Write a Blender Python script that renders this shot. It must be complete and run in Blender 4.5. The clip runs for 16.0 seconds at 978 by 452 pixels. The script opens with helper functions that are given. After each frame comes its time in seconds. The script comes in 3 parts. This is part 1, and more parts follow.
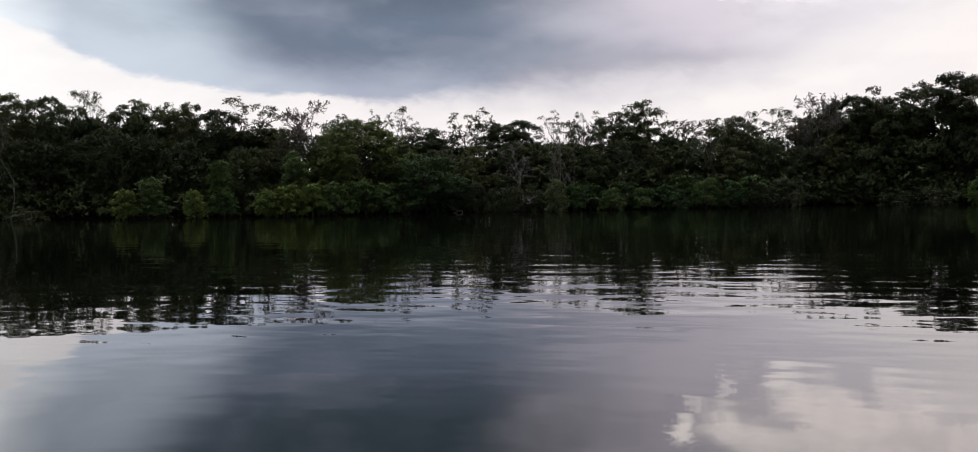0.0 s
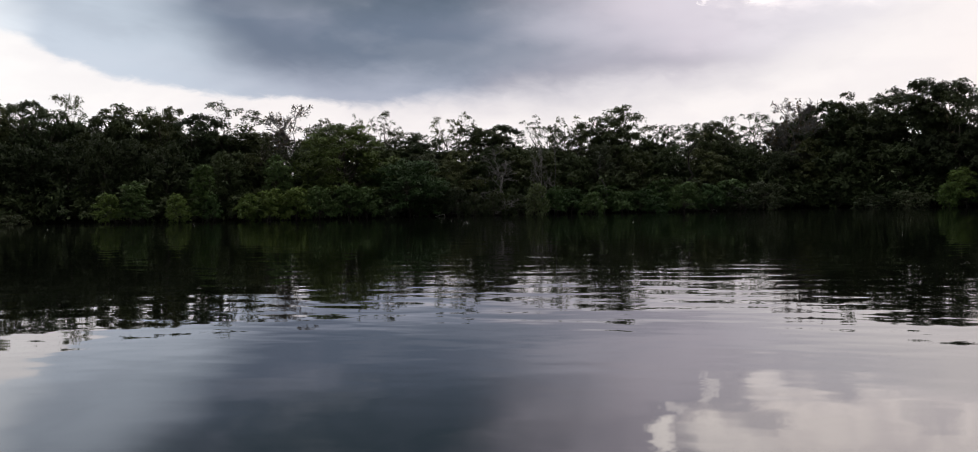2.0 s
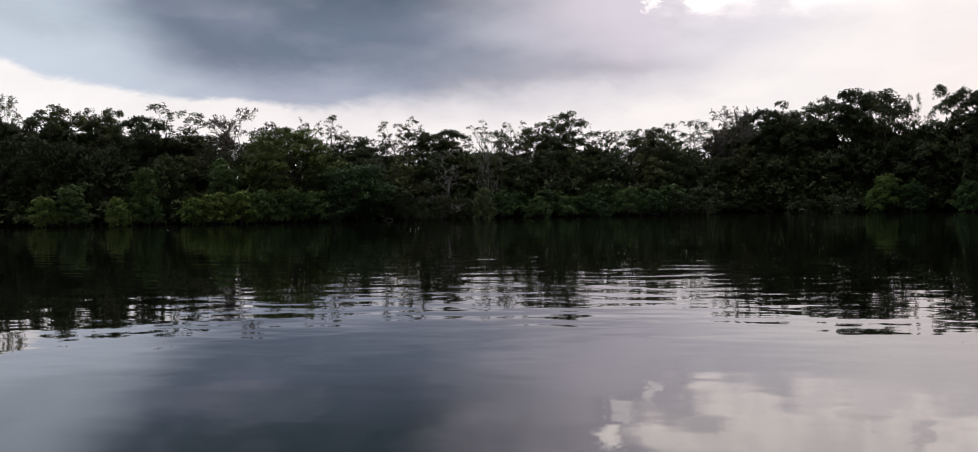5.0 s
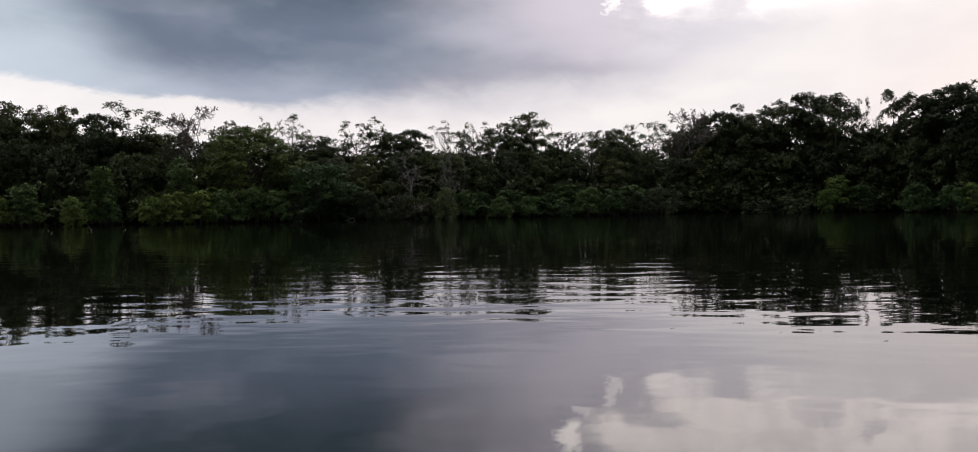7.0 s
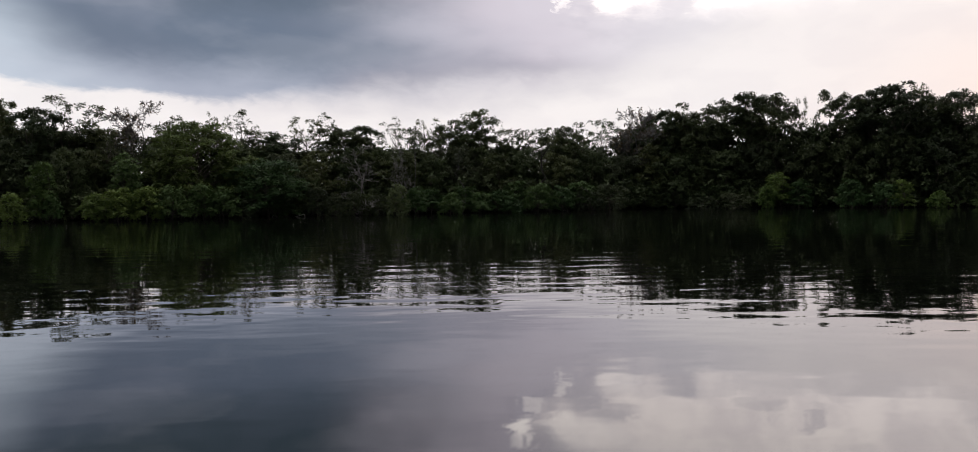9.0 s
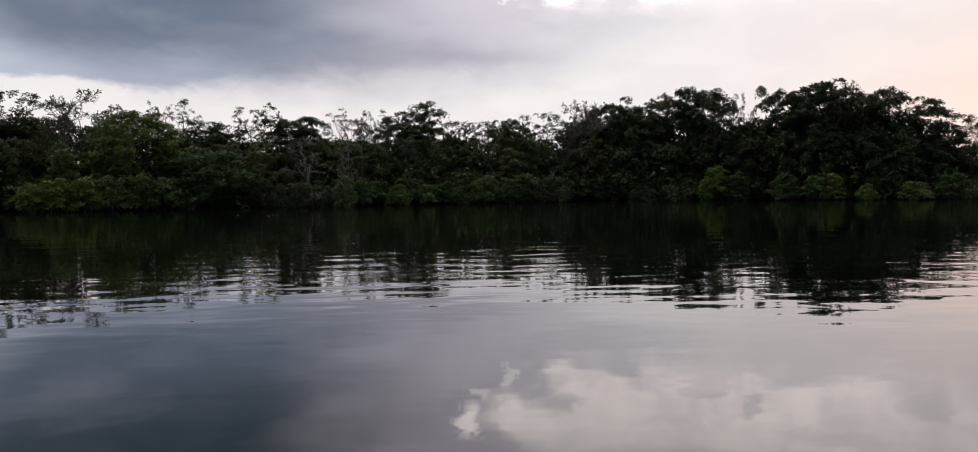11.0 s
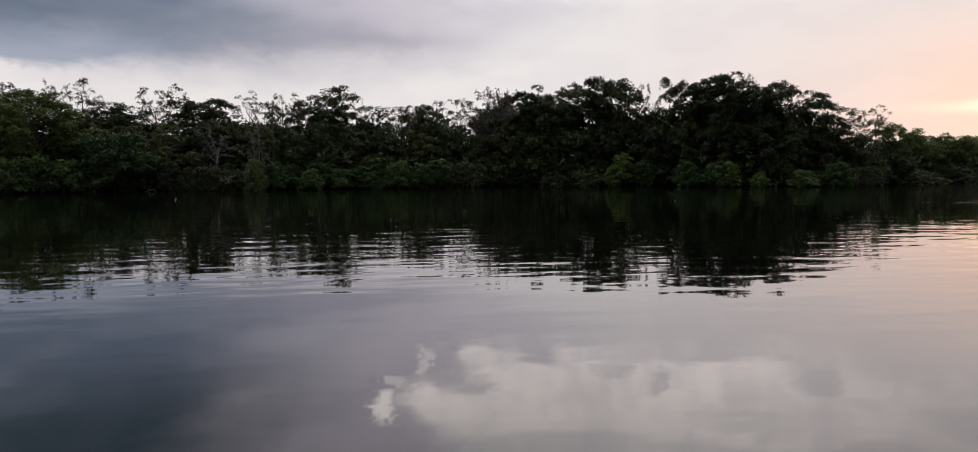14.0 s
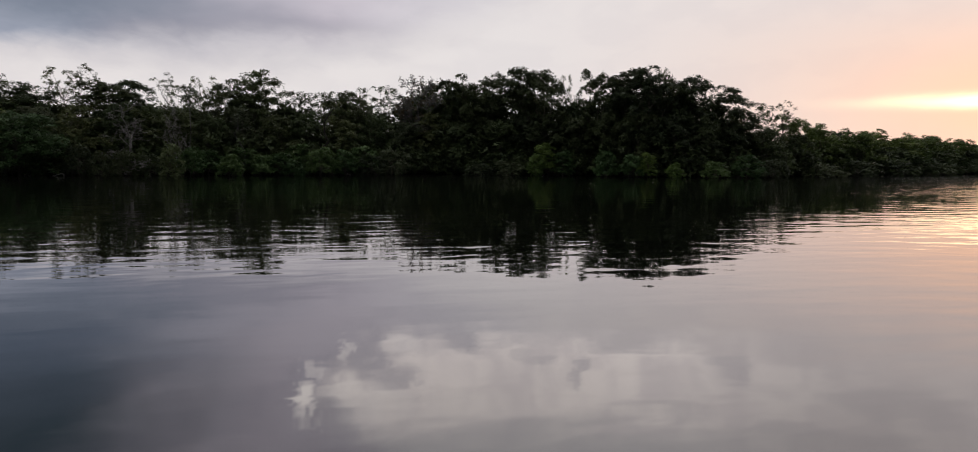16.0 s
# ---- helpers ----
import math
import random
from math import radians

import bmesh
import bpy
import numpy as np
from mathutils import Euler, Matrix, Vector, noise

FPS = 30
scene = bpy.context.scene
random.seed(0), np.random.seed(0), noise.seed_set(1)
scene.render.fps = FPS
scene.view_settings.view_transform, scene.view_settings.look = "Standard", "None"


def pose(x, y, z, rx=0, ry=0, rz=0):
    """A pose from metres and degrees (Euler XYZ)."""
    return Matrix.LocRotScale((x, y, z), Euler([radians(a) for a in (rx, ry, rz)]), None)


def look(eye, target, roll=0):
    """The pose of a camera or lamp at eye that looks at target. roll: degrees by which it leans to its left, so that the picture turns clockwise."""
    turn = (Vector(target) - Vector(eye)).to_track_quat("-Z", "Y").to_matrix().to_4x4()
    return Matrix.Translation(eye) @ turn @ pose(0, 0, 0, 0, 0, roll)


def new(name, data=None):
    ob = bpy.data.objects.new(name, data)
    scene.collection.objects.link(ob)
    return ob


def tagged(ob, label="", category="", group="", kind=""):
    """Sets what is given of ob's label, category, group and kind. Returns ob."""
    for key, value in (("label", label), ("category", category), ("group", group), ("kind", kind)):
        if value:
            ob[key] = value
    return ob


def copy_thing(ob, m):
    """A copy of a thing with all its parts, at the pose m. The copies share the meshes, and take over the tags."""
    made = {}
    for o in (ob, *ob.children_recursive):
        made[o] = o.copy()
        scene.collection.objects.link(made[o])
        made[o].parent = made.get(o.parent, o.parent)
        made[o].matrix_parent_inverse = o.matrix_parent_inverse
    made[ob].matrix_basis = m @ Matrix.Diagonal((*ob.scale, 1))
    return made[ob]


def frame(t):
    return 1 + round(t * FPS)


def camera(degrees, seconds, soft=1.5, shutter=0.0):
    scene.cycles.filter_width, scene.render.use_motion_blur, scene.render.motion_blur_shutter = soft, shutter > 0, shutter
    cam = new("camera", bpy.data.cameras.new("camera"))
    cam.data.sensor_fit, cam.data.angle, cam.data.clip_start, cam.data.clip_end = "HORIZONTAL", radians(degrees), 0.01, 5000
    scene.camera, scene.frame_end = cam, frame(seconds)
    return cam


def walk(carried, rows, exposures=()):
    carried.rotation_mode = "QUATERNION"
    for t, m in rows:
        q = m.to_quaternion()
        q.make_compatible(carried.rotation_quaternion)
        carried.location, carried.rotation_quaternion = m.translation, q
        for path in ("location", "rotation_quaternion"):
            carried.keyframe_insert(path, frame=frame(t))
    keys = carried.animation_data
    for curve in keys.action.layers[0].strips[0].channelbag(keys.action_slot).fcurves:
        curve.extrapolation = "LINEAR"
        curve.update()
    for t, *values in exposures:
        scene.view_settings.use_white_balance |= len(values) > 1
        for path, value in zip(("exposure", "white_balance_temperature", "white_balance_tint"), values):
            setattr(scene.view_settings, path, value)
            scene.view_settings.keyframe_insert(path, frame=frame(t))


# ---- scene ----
cam = camera(65.45, 16.0, soft=0.9, shutter=0.5)


def view(x, y, yaw, pitch, roll):
    """The camera held 1.8 m over the water."""
    return pose(x, y, 1.8, 90 + pitch, 0, yaw) @ pose(0, 0, 0, 0, 0, roll)


PATH = [
    (0.0, view(0.0, 0.0, 0.0, -2.53, -0.92)),
    (0.5, view(0.04, -0.2, -0.31, -2.34, -0.88)),
    (1.0, view(0.09, -0.4, -0.57, -2.29, -0.92)),
    (1.5, view(0.12, -0.59, -0.9, -2.27, -0.95)),
    (2.0, view(0.15, -0.77, -1.23, -2.27, -0.97)),
    (2.5, view(0.16, -0.91, -1.7, -2.18, -0.95)),
    (3.0, view(0.17, -1.04, -2.26, -2.13, -0.94)),
    (3.5, view(0.16, -1.15, -2.68, -2.11, -0.92)),
    (4.0, view(0.14, -1.26, -3.45, -2.07, -0.9)),
    (6.5, view(-0.02, -1.8, -7.52, -2.03, -0.78)),
    (7.0, view(-0.07, -1.94, -8.15, -2.05, -0.75)),
    (7.5, view(-0.12, -2.11, -9.03, -1.97, -0.76)),
    (8.0, view(-0.17, -2.28, -9.95, -2.03, -0.73)),
    (8.5, view(-0.19, -2.43, -10.87, -2.23, -0.75)),
    (9.0, view(-0.21, -2.59, -11.85, -2.38, -0.74)),
    (11.5, view(-0.33, -3.44, -16.79, -3.24, -0.52)),
    (12.0, view(-0.36, -3.63, -17.9, -3.51, -0.47)),
    (12.5, view(-0.4, -3.83, -19.31, -3.92, -0.4)),
    (13.0, view(-0.44, -4.03, -20.36, -4.07, -0.31)),
    (13.5, view(-0.48, -4.21, -21.07, -4.13, -0.24)),
    (14.0, view(-0.52, -4.39, -22.2, -4.17, -0.12)),
    (14.5, view(-0.57, -4.56, -23.42, -4.25, 0.08)),
    (15.0, view(-0.63, -4.74, -24.74, -4.44, 0.29)),
    (15.5, view(-0.71, -4.92, -26.08, -4.72, 0.45)),
    (16.0, view(-0.79, -5.1, -27.95, -5.02, 0.62)),
]
walk(cam, PATH, exposures=((0.0, 0.16), (8.0, 0.11), (12.5, 0.02), (16.0, -0.15)))

# ---- sky and sun ----
SUN_AZIMUTH, SUN_ELEVATION = 70.0, 4.0  # degrees to the right of +y, and above the horizon


class Nodes:
    """Short writing for node trees."""

    def __init__(self, tree):
        self.tree = tree
        tree.nodes.clear()

    def put(self, kind, **inputs):
        n = self.tree.nodes.new(kind)
        for key, value in inputs.items():
            self.set(n.inputs[key.replace("_", " ")], value)
        return n

    def set(self, socket, value):
        if isinstance(value, bpy.types.NodeSocket):
            self.tree.links.new(value, socket)
        else:
            socket.default_value = value

    def math(self, op, a, b=0.0, c=0.0, clamp=False):
        n = self.tree.nodes.new("ShaderNodeMath")
        n.operation, n.use_clamp = op, clamp
        for socket, value in zip(n.inputs, (a, b, c)):
            self.set(socket, value)
        return n.outputs[0]

    def ramp(self, value, low, high, to_low=0.0, to_high=1.0):
        n = self.tree.nodes.new("ShaderNodeMapRange")
        n.interpolation_type = "SMOOTHSTEP"
        for key, v in (("Value", value), ("From Min", low), ("From Max", high), ("To Min", to_low), ("To Max", to_high)):
            self.set(n.inputs[key], v)
        return n.outputs["Result"]

    def mix(self, factor, a, b, blend="MIX"):
        n = self.tree.nodes.new("ShaderNodeMix")
        n.data_type, n.blend_type = "RGBA", blend
        self.set(n.inputs[0], factor)
        for socket, v in ((n.inputs[6], a), (n.inputs[7], b)):
            self.set(socket, (*v, 1.0) if isinstance(v, tuple) else v)
        return n.outputs[2]

    def noise(self, vector, scale, detail=3.0, rough=0.5, distort=0.0):
        n = self.put("ShaderNodeTexNoise", Vector=vector, Scale=scale, Detail=detail, Roughness=rough, Distortion=distort)
        return n.outputs["Fac"]

    def vector(self, x, y, z):
        return self.put("ShaderNodeCombineXYZ", X=x, Y=y, Z=z).outputs[0]


def make_sky():
    world = bpy.data.worlds.new("dusk_sky")
    scene.world = world
    world.use_nodes = True
    n = Nodes(world.node_tree)
    m, ramp, mix = n.math, n.ramp, n.mix
    way = n.put("ShaderNodeTexCoord").outputs["Generated"]
    xyz = n.put("ShaderNodeSeparateXYZ", Vector=way).outputs
    az = m("MULTIPLY", m("ARCTAN2", xyz[0], xyz[1]), 57.2958)
    el = m("MULTIPLY", m("ARCSINE", xyz[2]), 57.2958)
    # cloud coordinates: flat sheets, drawn out along the horizon
    flat = n.vector(m("MULTIPLY", az, 0.1), m("ADD", m("MULTIPLY", el, 0.2), m("MULTIPLY", az, -0.012)), 0.0)
    soft = m("SUBTRACT", n.noise(flat, 0.9, 3.0, 0.45), 0.5)
    puffs = m("SUBTRACT", n.noise(flat, 2.3, 4.0, 0.5, 0.3), 0.5)
    tufty = m("SUBTRACT", n.noise(n.vector(m("MULTIPLY", az, 0.1), m("MULTIPLY", el, 0.12), 3.0), 2.9, 4.0, 0.5, 0.4), 0.5)
    fray = m("SUBTRACT", n.noise(n.vector(m("MULTIPLY", az, 0.1), m("ADD", m("MULTIPLY", el, 0.22), m("MULTIPLY", az, 0.02)), 11.0), 6.5, 5.0, 0.6, 0.6), 0.5)

    def bell(x, wide):
        return m("EXPONENT", m("MULTIPLY", m("POWER", m("DIVIDE", x, wide), 2.0), -1.0))

    a1 = m("ADD", az, m("MULTIPLY", soft, 12.0))
    e1 = m("ADD", el, m("ADD", m("MULTIPLY", soft, 2.0), m("ADD", m("MULTIPLY", puffs, 1.3), m("MULTIPLY", fray, 0.8))))
    # the rain cloud: its lower rim sags in the middle and lifts to both sides
    left = m("MULTIPLY", m("POWER", m("MINIMUM", m("ADD", az, 9.0), 0.0), 2.0), 0.0085)
    right = m("MULTIPLY", m("POWER", m("MAXIMUM", m("SUBTRACT", az, 8.0), 0.0), 2.0), 0.0085)
    rim = m("ADD", 6.7, m("ADD", left, right))
    above = m("SUBTRACT", e1, rim)
    shelf = m("MULTIPLY", ramp(above, -0.25, ramp(az, -12.0, 7.0, 0.35, 2.6)), ramp(a1, 46.0, 16.0))
    veil = m("MULTIPLY", ramp(above, -1.7, 0.4), ramp(a1, 36.0, 14.0))
    # colours of the air low over the horizon, from cool white to the sunset's pink
    warm = m("MULTIPLY", ramp(az, 26.0, 60.0), ramp(el, 14.0, 7.0, 0.45, 1.0))
    air = mix(warm, (0.945, 0.89, 0.888), (1.0, 0.835, 0.78))
    air = mix(m("MULTIPLY", ramp(az, -8.0, -36.0), 0.6), air, (1.03, 1.02, 1.01))
    air = mix(m("MULTIPLY", ramp(puffs, -0.1, 0.15), 0.12), air, (0.66, 0.62, 0.68))
    # bright broken cloud higher up on the sunset's side: a ragged lit edge, pale air behind it, grey shreds before it
    a2 = m("ADD", az, m("ADD", m("MULTIPLY", tufty, 5.0), m("MULTIPLY", fray, 4.0)))
    e2 = m("ADD", el, m("ADD", m("MULTIPLY", puffs, 1.3), m("ADD", m("MULTIPLY", fray, 1.3), m("MULTIPLY", tufty, 1.5))))
    inside = m("SUBTRACT", a2, m("ADD", 13.6, m("MULTIPLY", m("ABSOLUTE", m("SUBTRACT", e2, 17.3)), 0.95)))
    bright = mix(ramp(tufty, -0.16, 0.14), (1.28, 1.16, 1.14), (1.54, 1.40, 1.33))

    def scraps(rows, outer, inner):
        """Ragged scraps of cloud: azimuth, elevation, half width, half height, strength."""
        total = 0.0
        for a, e, wide, high, depth in rows:
            away = m("ADD", m("POWER", m("DIVIDE", m("SUBTRACT", a2, a), wide), 2.0), m("POWER", m("DIVIDE", m("SUBTRACT", e2, e), high), 2.0))
            total = m("MAXIMUM", total, m("MULTIPLY", ramp(away, outer, inner), depth))
        return total

    shreds = scraps(((16.6, 18.9, 0.9, 1.2, 1.0), (18.8, 14.9, 1.2, 1.0, 1.0), (20.8, 16.1, 1.8, 0.6, 0.8), (25.7, 13.3, 1.3, 0.8, 1.0), (21.6, 12.2, 1.4, 0.6, 0.6), (31.5, 14.9, 1.4, 0.6, 0.5), (35.0, 15.6, 0.6, 0.9, 0.6), (37.5, 12.7, 5.0, 1.2, 0.6), (45.8, 14.3, 1.3, 0.9, 0.6), (51.2, 13.2, 2.6, 1.0, 0.5), (56.5, 15.6, 3.6, 1.1, 0.7), (50.0, 18.6, 2.4, 0.8, 0.6), (57.0, 18.8, 3.0, 0.9, 0.6), (29.0, 19.8, 5.0, 0.8, 0.4), (41.0, 17.6, 3.0, 0.6, 0.4)), 2.4, 0.1)
    bright = mix(m("MULTIPLY", shreds, 0.8), bright, (0.80, 0.75, 0.80))
    bright = mix(ramp(el, 17.0, 22.5), bright, (0.98, 0.94, 0.95))
    lit = scraps(((14.0, 17.4, 0.9, 1.0, 1.0), (15.3, 15.7, 0.6, 0.5, 0.4), (17.2, 14.2, 0.4, 0.7, 0.4), (21.2, 13.8, 1.5, 0.4, 0.35), (19.0, 17.6, 2.2, 1.0, 0.4)), 2.4, 0.2)
    bright = mix(ramp(az, 38.0, 58.0, 0.0, 0.75), bright, (0.86, 0.78, 0.77))
    high = m("MULTIPLY", ramp(m("ADD", e2, ramp(az, 18.0, 36.0, 0.0, 0.8)), 12.1, 15.6), ramp(inside, -0.8, 5.5))
    base = mix(m("MULTIPLY", veil, ramp(az, -14.0, 0.0, 0.08, 0.42)), air, (0.55, 0.53, 0.60))
    deep = mix(ramp(above, 0.2, 4.1), (0.38, 0.415, 0.52), (0.128, 0.170, 0.246))
    deep = mix(ramp(above, 5.0, 10.5), deep, (0.044, 0.078, 0.110))
    deep = mix(ramp(m("ADD", soft, m("MULTIPLY", puffs, 0.3)), 0.02, 0.34, 0.0, 0.4), deep, (0.40, 0.42, 0.53))
    body = mix(ramp(m("ADD", a1, m("MULTIPLY", m("MAXIMUM", m("SUBTRACT", el, 11.0), 0.0), 0.55)), 0.0, 17.0), deep, (0.655, 0.598, 0.675))
    body = mix(ramp(m("ADD", a1, m("MULTIPLY", m("SUBTRACT", el, 11.0), 0.8)), -14.0, -25.0, 0.0, 0.75), body, (0.64, 0.72, 0.82))
    body = mix(ramp(m("ADD", a1, m("MULTIPLY", m("SUBTRACT", el, 11.0), 0.5)), -27.5, -34.5, 0.0, 0.95), body, (1.22, 1.25, 1.27))
    body = mix(ramp(a1, 12.0, 30.0, 0.0, 0.8), body, (0.90, 0.86, 0.91))
    wisps = n.noise(n.vector(m("MULTIPLY", az, 0.075), m("ADD", m("MULTIPLY", el, 0.22), m("MULTIPLY", az, 0.016)), 7.0), 1.6, 4.0, 0.5, 0.3)
    body = mix(ramp(wisps, 0.47, 0.66, 0.0, 0.06), body, (0.86, 0.85, 0.92))
    body = mix(ramp(wisps, 0.50, 0.34, 0.0, 0.13), body, (0.15, 0.17, 0.24))
    # a darker tongue runs out under paler folds, and rain hangs from the cloud in slanting streaks
    tongue = m("MULTIPLY", bell(m("SUBTRACT", e1, m("ADD", 8.1, m("MULTIPLY", az, 0.06))), 1.1), m("MULTIPLY", ramp(az, -3.0, 4.0), ramp(az, 30.0, 12.0)))
    body = mix(m("MULTIPLY", tongue, 0.6), body, (0.36, 0.35, 0.42))
    fold = m("MULTIPLY", bell(m("SUBTRACT", a1, 7.0), 6.0), bell(m("SUBTRACT", e1, 12.0), 1.6))
    body = mix(m("MULTIPLY", fold, 0.4), body, (0.68, 0.66, 0.75))
    shaft = n.noise(n.vector(m("ADD", m("MULTIPLY", az, 0.34), m("MULTIPLY", el, 0.07)), m("MULTIPLY", el, 0.10), 5.0), 0.55, 2.0, 0.45, 0.4)
    rain = m("MULTIPLY", m("MULTIPLY", ramp(az, -3.0, 3.0), ramp(az, 20.0, 13.0)), ramp(el, 11.5, 16.0))
    body = mix(m("MULTIPLY", rain, ramp(shaft, 0.48, 0.70, 0.0, 0.22)), body, (0.80, 0.76, 0.86))
    body = mix(m("MULTIPLY", rain, ramp(shaft, 0.50, 0.30, 0.0, 0.22)), body, (0.30, 0.30, 0.38))
    cloudy = mix(m("MULTIPLY", shelf, 0.96), base, body)
    cloudy = mix(high, cloudy, bright)
    cloudy = mix(lit, cloudy, (1.62, 1.50, 1.43))
    # unseen sky shaped to top-light trees: bright overhead, near black low away from sunset
    cloudy = mix(ramp(el, 23.0, 38.0), cloudy, (1.15, 1.13, 1.10))
    east = mix(ramp(el, 38.0, 86.0), (0.05, 0.055, 0.065), (1.15, 1.13, 1.10))
    cloudy = mix(ramp(m("ABSOLUTE", az), 75.0, 125.0), cloudy, east)
    # sunset: a narrow bright slit under the cloud, and its glow
    da = m("SUBTRACT", az, SUN_AZIMUTH)
    de = m("SUBTRACT", el, SUN_ELEVATION)
    wave = m("ADD", de, m("MULTIPLY", puffs, 0.5))

    slit = m("MULTIPLY", bell(da, 9.0), bell(wave, 0.38))
    halo = m("MULTIPLY", bell(da, 16.5), bell(de, 4.8))
    cloudy = mix(m("MULTIPLY", halo, 0.82), cloudy, (1.55, 0.80, 0.45))
    cloudy = mix(slit, cloudy, (8.5, 6.2, 3.4))
    # below the horizon only what the water would send back
    sky = n.put("ShaderNodeTexSky")
    sky.sky_type, sky.sun_disc = "NISHITA", False
    sky.sun_elevation, sky.sun_rotation = radians(SUN_ELEVATION), radians(SUN_AZIMUTH)
    clear = n.put("ShaderNodeBackground", Color=sky.outputs[0], Strength=0.05)
    cover = n.put("ShaderNodeBackground", Color=cloudy, Strength=1.0)
    both = n.put("ShaderNodeMixShader")
    n.set(both.inputs[0], 0.92)
    n.set(both.inputs[1], clear.outputs[0])
    n.set(both.inputs[2], cover.outputs[0])
    out = n.put("ShaderNodeOutputWorld")
    n.set(out.inputs["Surface"], both.outputs[0])


make_sky()
sun = new("sun", bpy.data.lights.new("sun", "SUN"))
sun.data.energy, sun.data.angle, sun.data.color = 0.5, radians(10), (1.0, 0.66, 0.4)
_sa, _se = radians(SUN_AZIMUTH), radians(SUN_ELEVATION)
sun.matrix_world = look((400 * math.sin(_sa), 400 * math.cos(_sa), 60), (400 * math.sin(_sa) - math.sin(_sa) * math.cos(_se), 400 * math.cos(_sa) - math.cos(_sa) * math.cos(_se), 60 - math.sin(_se)))

# ---- materials ----


def material(name):
    mat = bpy.data.materials.new(name)
    mat.use_nodes = True
    return mat, Nodes(mat.node_tree)


def finish(n, shader):
    n.set(n.put("ShaderNodeOutputMaterial").inputs["Surface"], shader)


def leaf_material(name, dark, light, tip):
    """Foliage: a shade for each leaf, another for each plant, patches of old and new growth, light shining through."""
    mat, n = material(name)
    island = n.put("ShaderNodeNewGeometry").outputs["Random Per Island"]
    plant_shade = n.put("ShaderNodeObjectInfo").outputs["Random"]
    place = n.put("ShaderNodeTexCoord").outputs["Object"]
    patch = n.noise(place, 0.8, 3.0, 0.6)
    col = n.mix(n.ramp(patch, 0.3, 0.7), dark, light)
    col = n.mix(n.ramp(island, 0.6, 1.0, 0.0, 0.4), col, tip)
    col = n.mix(n.math("MULTIPLY", island, 0.18), col, tuple(0.5 * v for v in dark))
    gain = n.put("ShaderNodeHueSaturation", Value=n.ramp(plant_shade, 0.0, 1.0, 0.68, 1.3), Hue=n.ramp(plant_shade, 0.0, 1.0, 0.52, 0.487), Color=col).outputs[0]
    gloss = n.put("ShaderNodeBsdfPrincipled", Base_Color=gain, Roughness=0.5)
    n.set(gloss.inputs["Specular IOR Level"], 0.15)
    thin = n.put("ShaderNodeBsdfTranslucent", Color=n.mix(0.5, gain, tip))
    both = n.put("ShaderNodeMixShader")
    for socket, v in zip(both.inputs, (0.10, gloss.outputs[0], thin.outputs[0])):
        n.set(socket, v)
    finish(n, both.outputs[0])
    return mat


def bark_material(name, dark, light):
    mat, n = material(name)
    place = n.put("ShaderNodeTexCoord").outputs["Object"]
    stretched = n.put("ShaderNodeMapping", Vector=place, Scale=(6.0, 6.0, 1.2)).outputs[0]
    grain = n.noise(stretched, 3.0, 4.0, 0.6)
    blotch = n.noise(place, 1.3, 2.0)
    col = n.mix(n.ramp(grain, 0.3, 0.7), dark, light)
    col = n.mix(n.ramp(blotch, 0.5, 0.75, 0.0, 0.5), col, tuple(0.5 * v for v in dark))
    bump = n.put("ShaderNodeBump", Height=grain, Strength=0.5, Distance=0.02)
    s = n.put("ShaderNodeBsdfPrincipled", Base_Color=col, Roughness=0.85, Normal=bump.outputs[0])
    finish(n, s.outputs[0])
    return mat


LEAF_DEEP = leaf_material("leaf_deep_green", (0.047, 0.066, 0.027), (0.071, 0.097, 0.039), (0.096, 0.118, 0.048))
# LEAF_DEEP at about 0.7: shade put into the leaf colour
LEAF_SHADED = leaf_material("leaf_shaded_green", (0.033, 0.046, 0.020), (0.050, 0.067, 0.028), (0.068, 0.084, 0.036))
LEAF_OLIVE = leaf_material("leaf_olive", (0.066, 0.082, 0.032), (0.096, 0.114, 0.043), (0.125, 0.134, 0.053))
LEAF_FRESH = leaf_material("leaf_fresh_green", (0.094, 0.146, 0.036), (0.150, 0.220, 0.054), (0.202, 0.260, 0.074))
# the great dome's own olive; on far-bank trees it stands in for glow
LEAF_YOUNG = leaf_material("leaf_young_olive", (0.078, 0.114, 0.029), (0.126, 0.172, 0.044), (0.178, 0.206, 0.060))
LEAF_GREEN = leaf_material("leaf_green", (0.055, 0.102, 0.034), (0.090, 0.150, 0.050), (0.126, 0.178, 0.062))
LEAF_GREY = leaf_material("leaf_grey_green", (0.045, 0.060, 0.029), (0.072, 0.088, 0.045), (0.100, 0.108, 0.057))
LEAF_PALE = leaf_material("leaf_pale_grey_green", (0.155, 0.185, 0.078), (0.215, 0.250, 0.108), (0.260, 0.285, 0.135))
LEAF_DRY = leaf_material("leaf_dry", (0.090, 0.075, 0.045), (0.140, 0.110, 0.070), (0.200, 0.150, 0.090))
BARK = bark_material("mangrove_bark", (0.070, 0.058, 0.046), (0.150, 0.130, 0.108))
BARK_GREY = bark_material("dead_wood", (0.085, 0.078, 0.078), (0.170, 0.158, 0.158))
BARK_SILVER = bark_material("weathered_silver_wood", (0.150, 0.138, 0.134), (0.270, 0.252, 0.245))
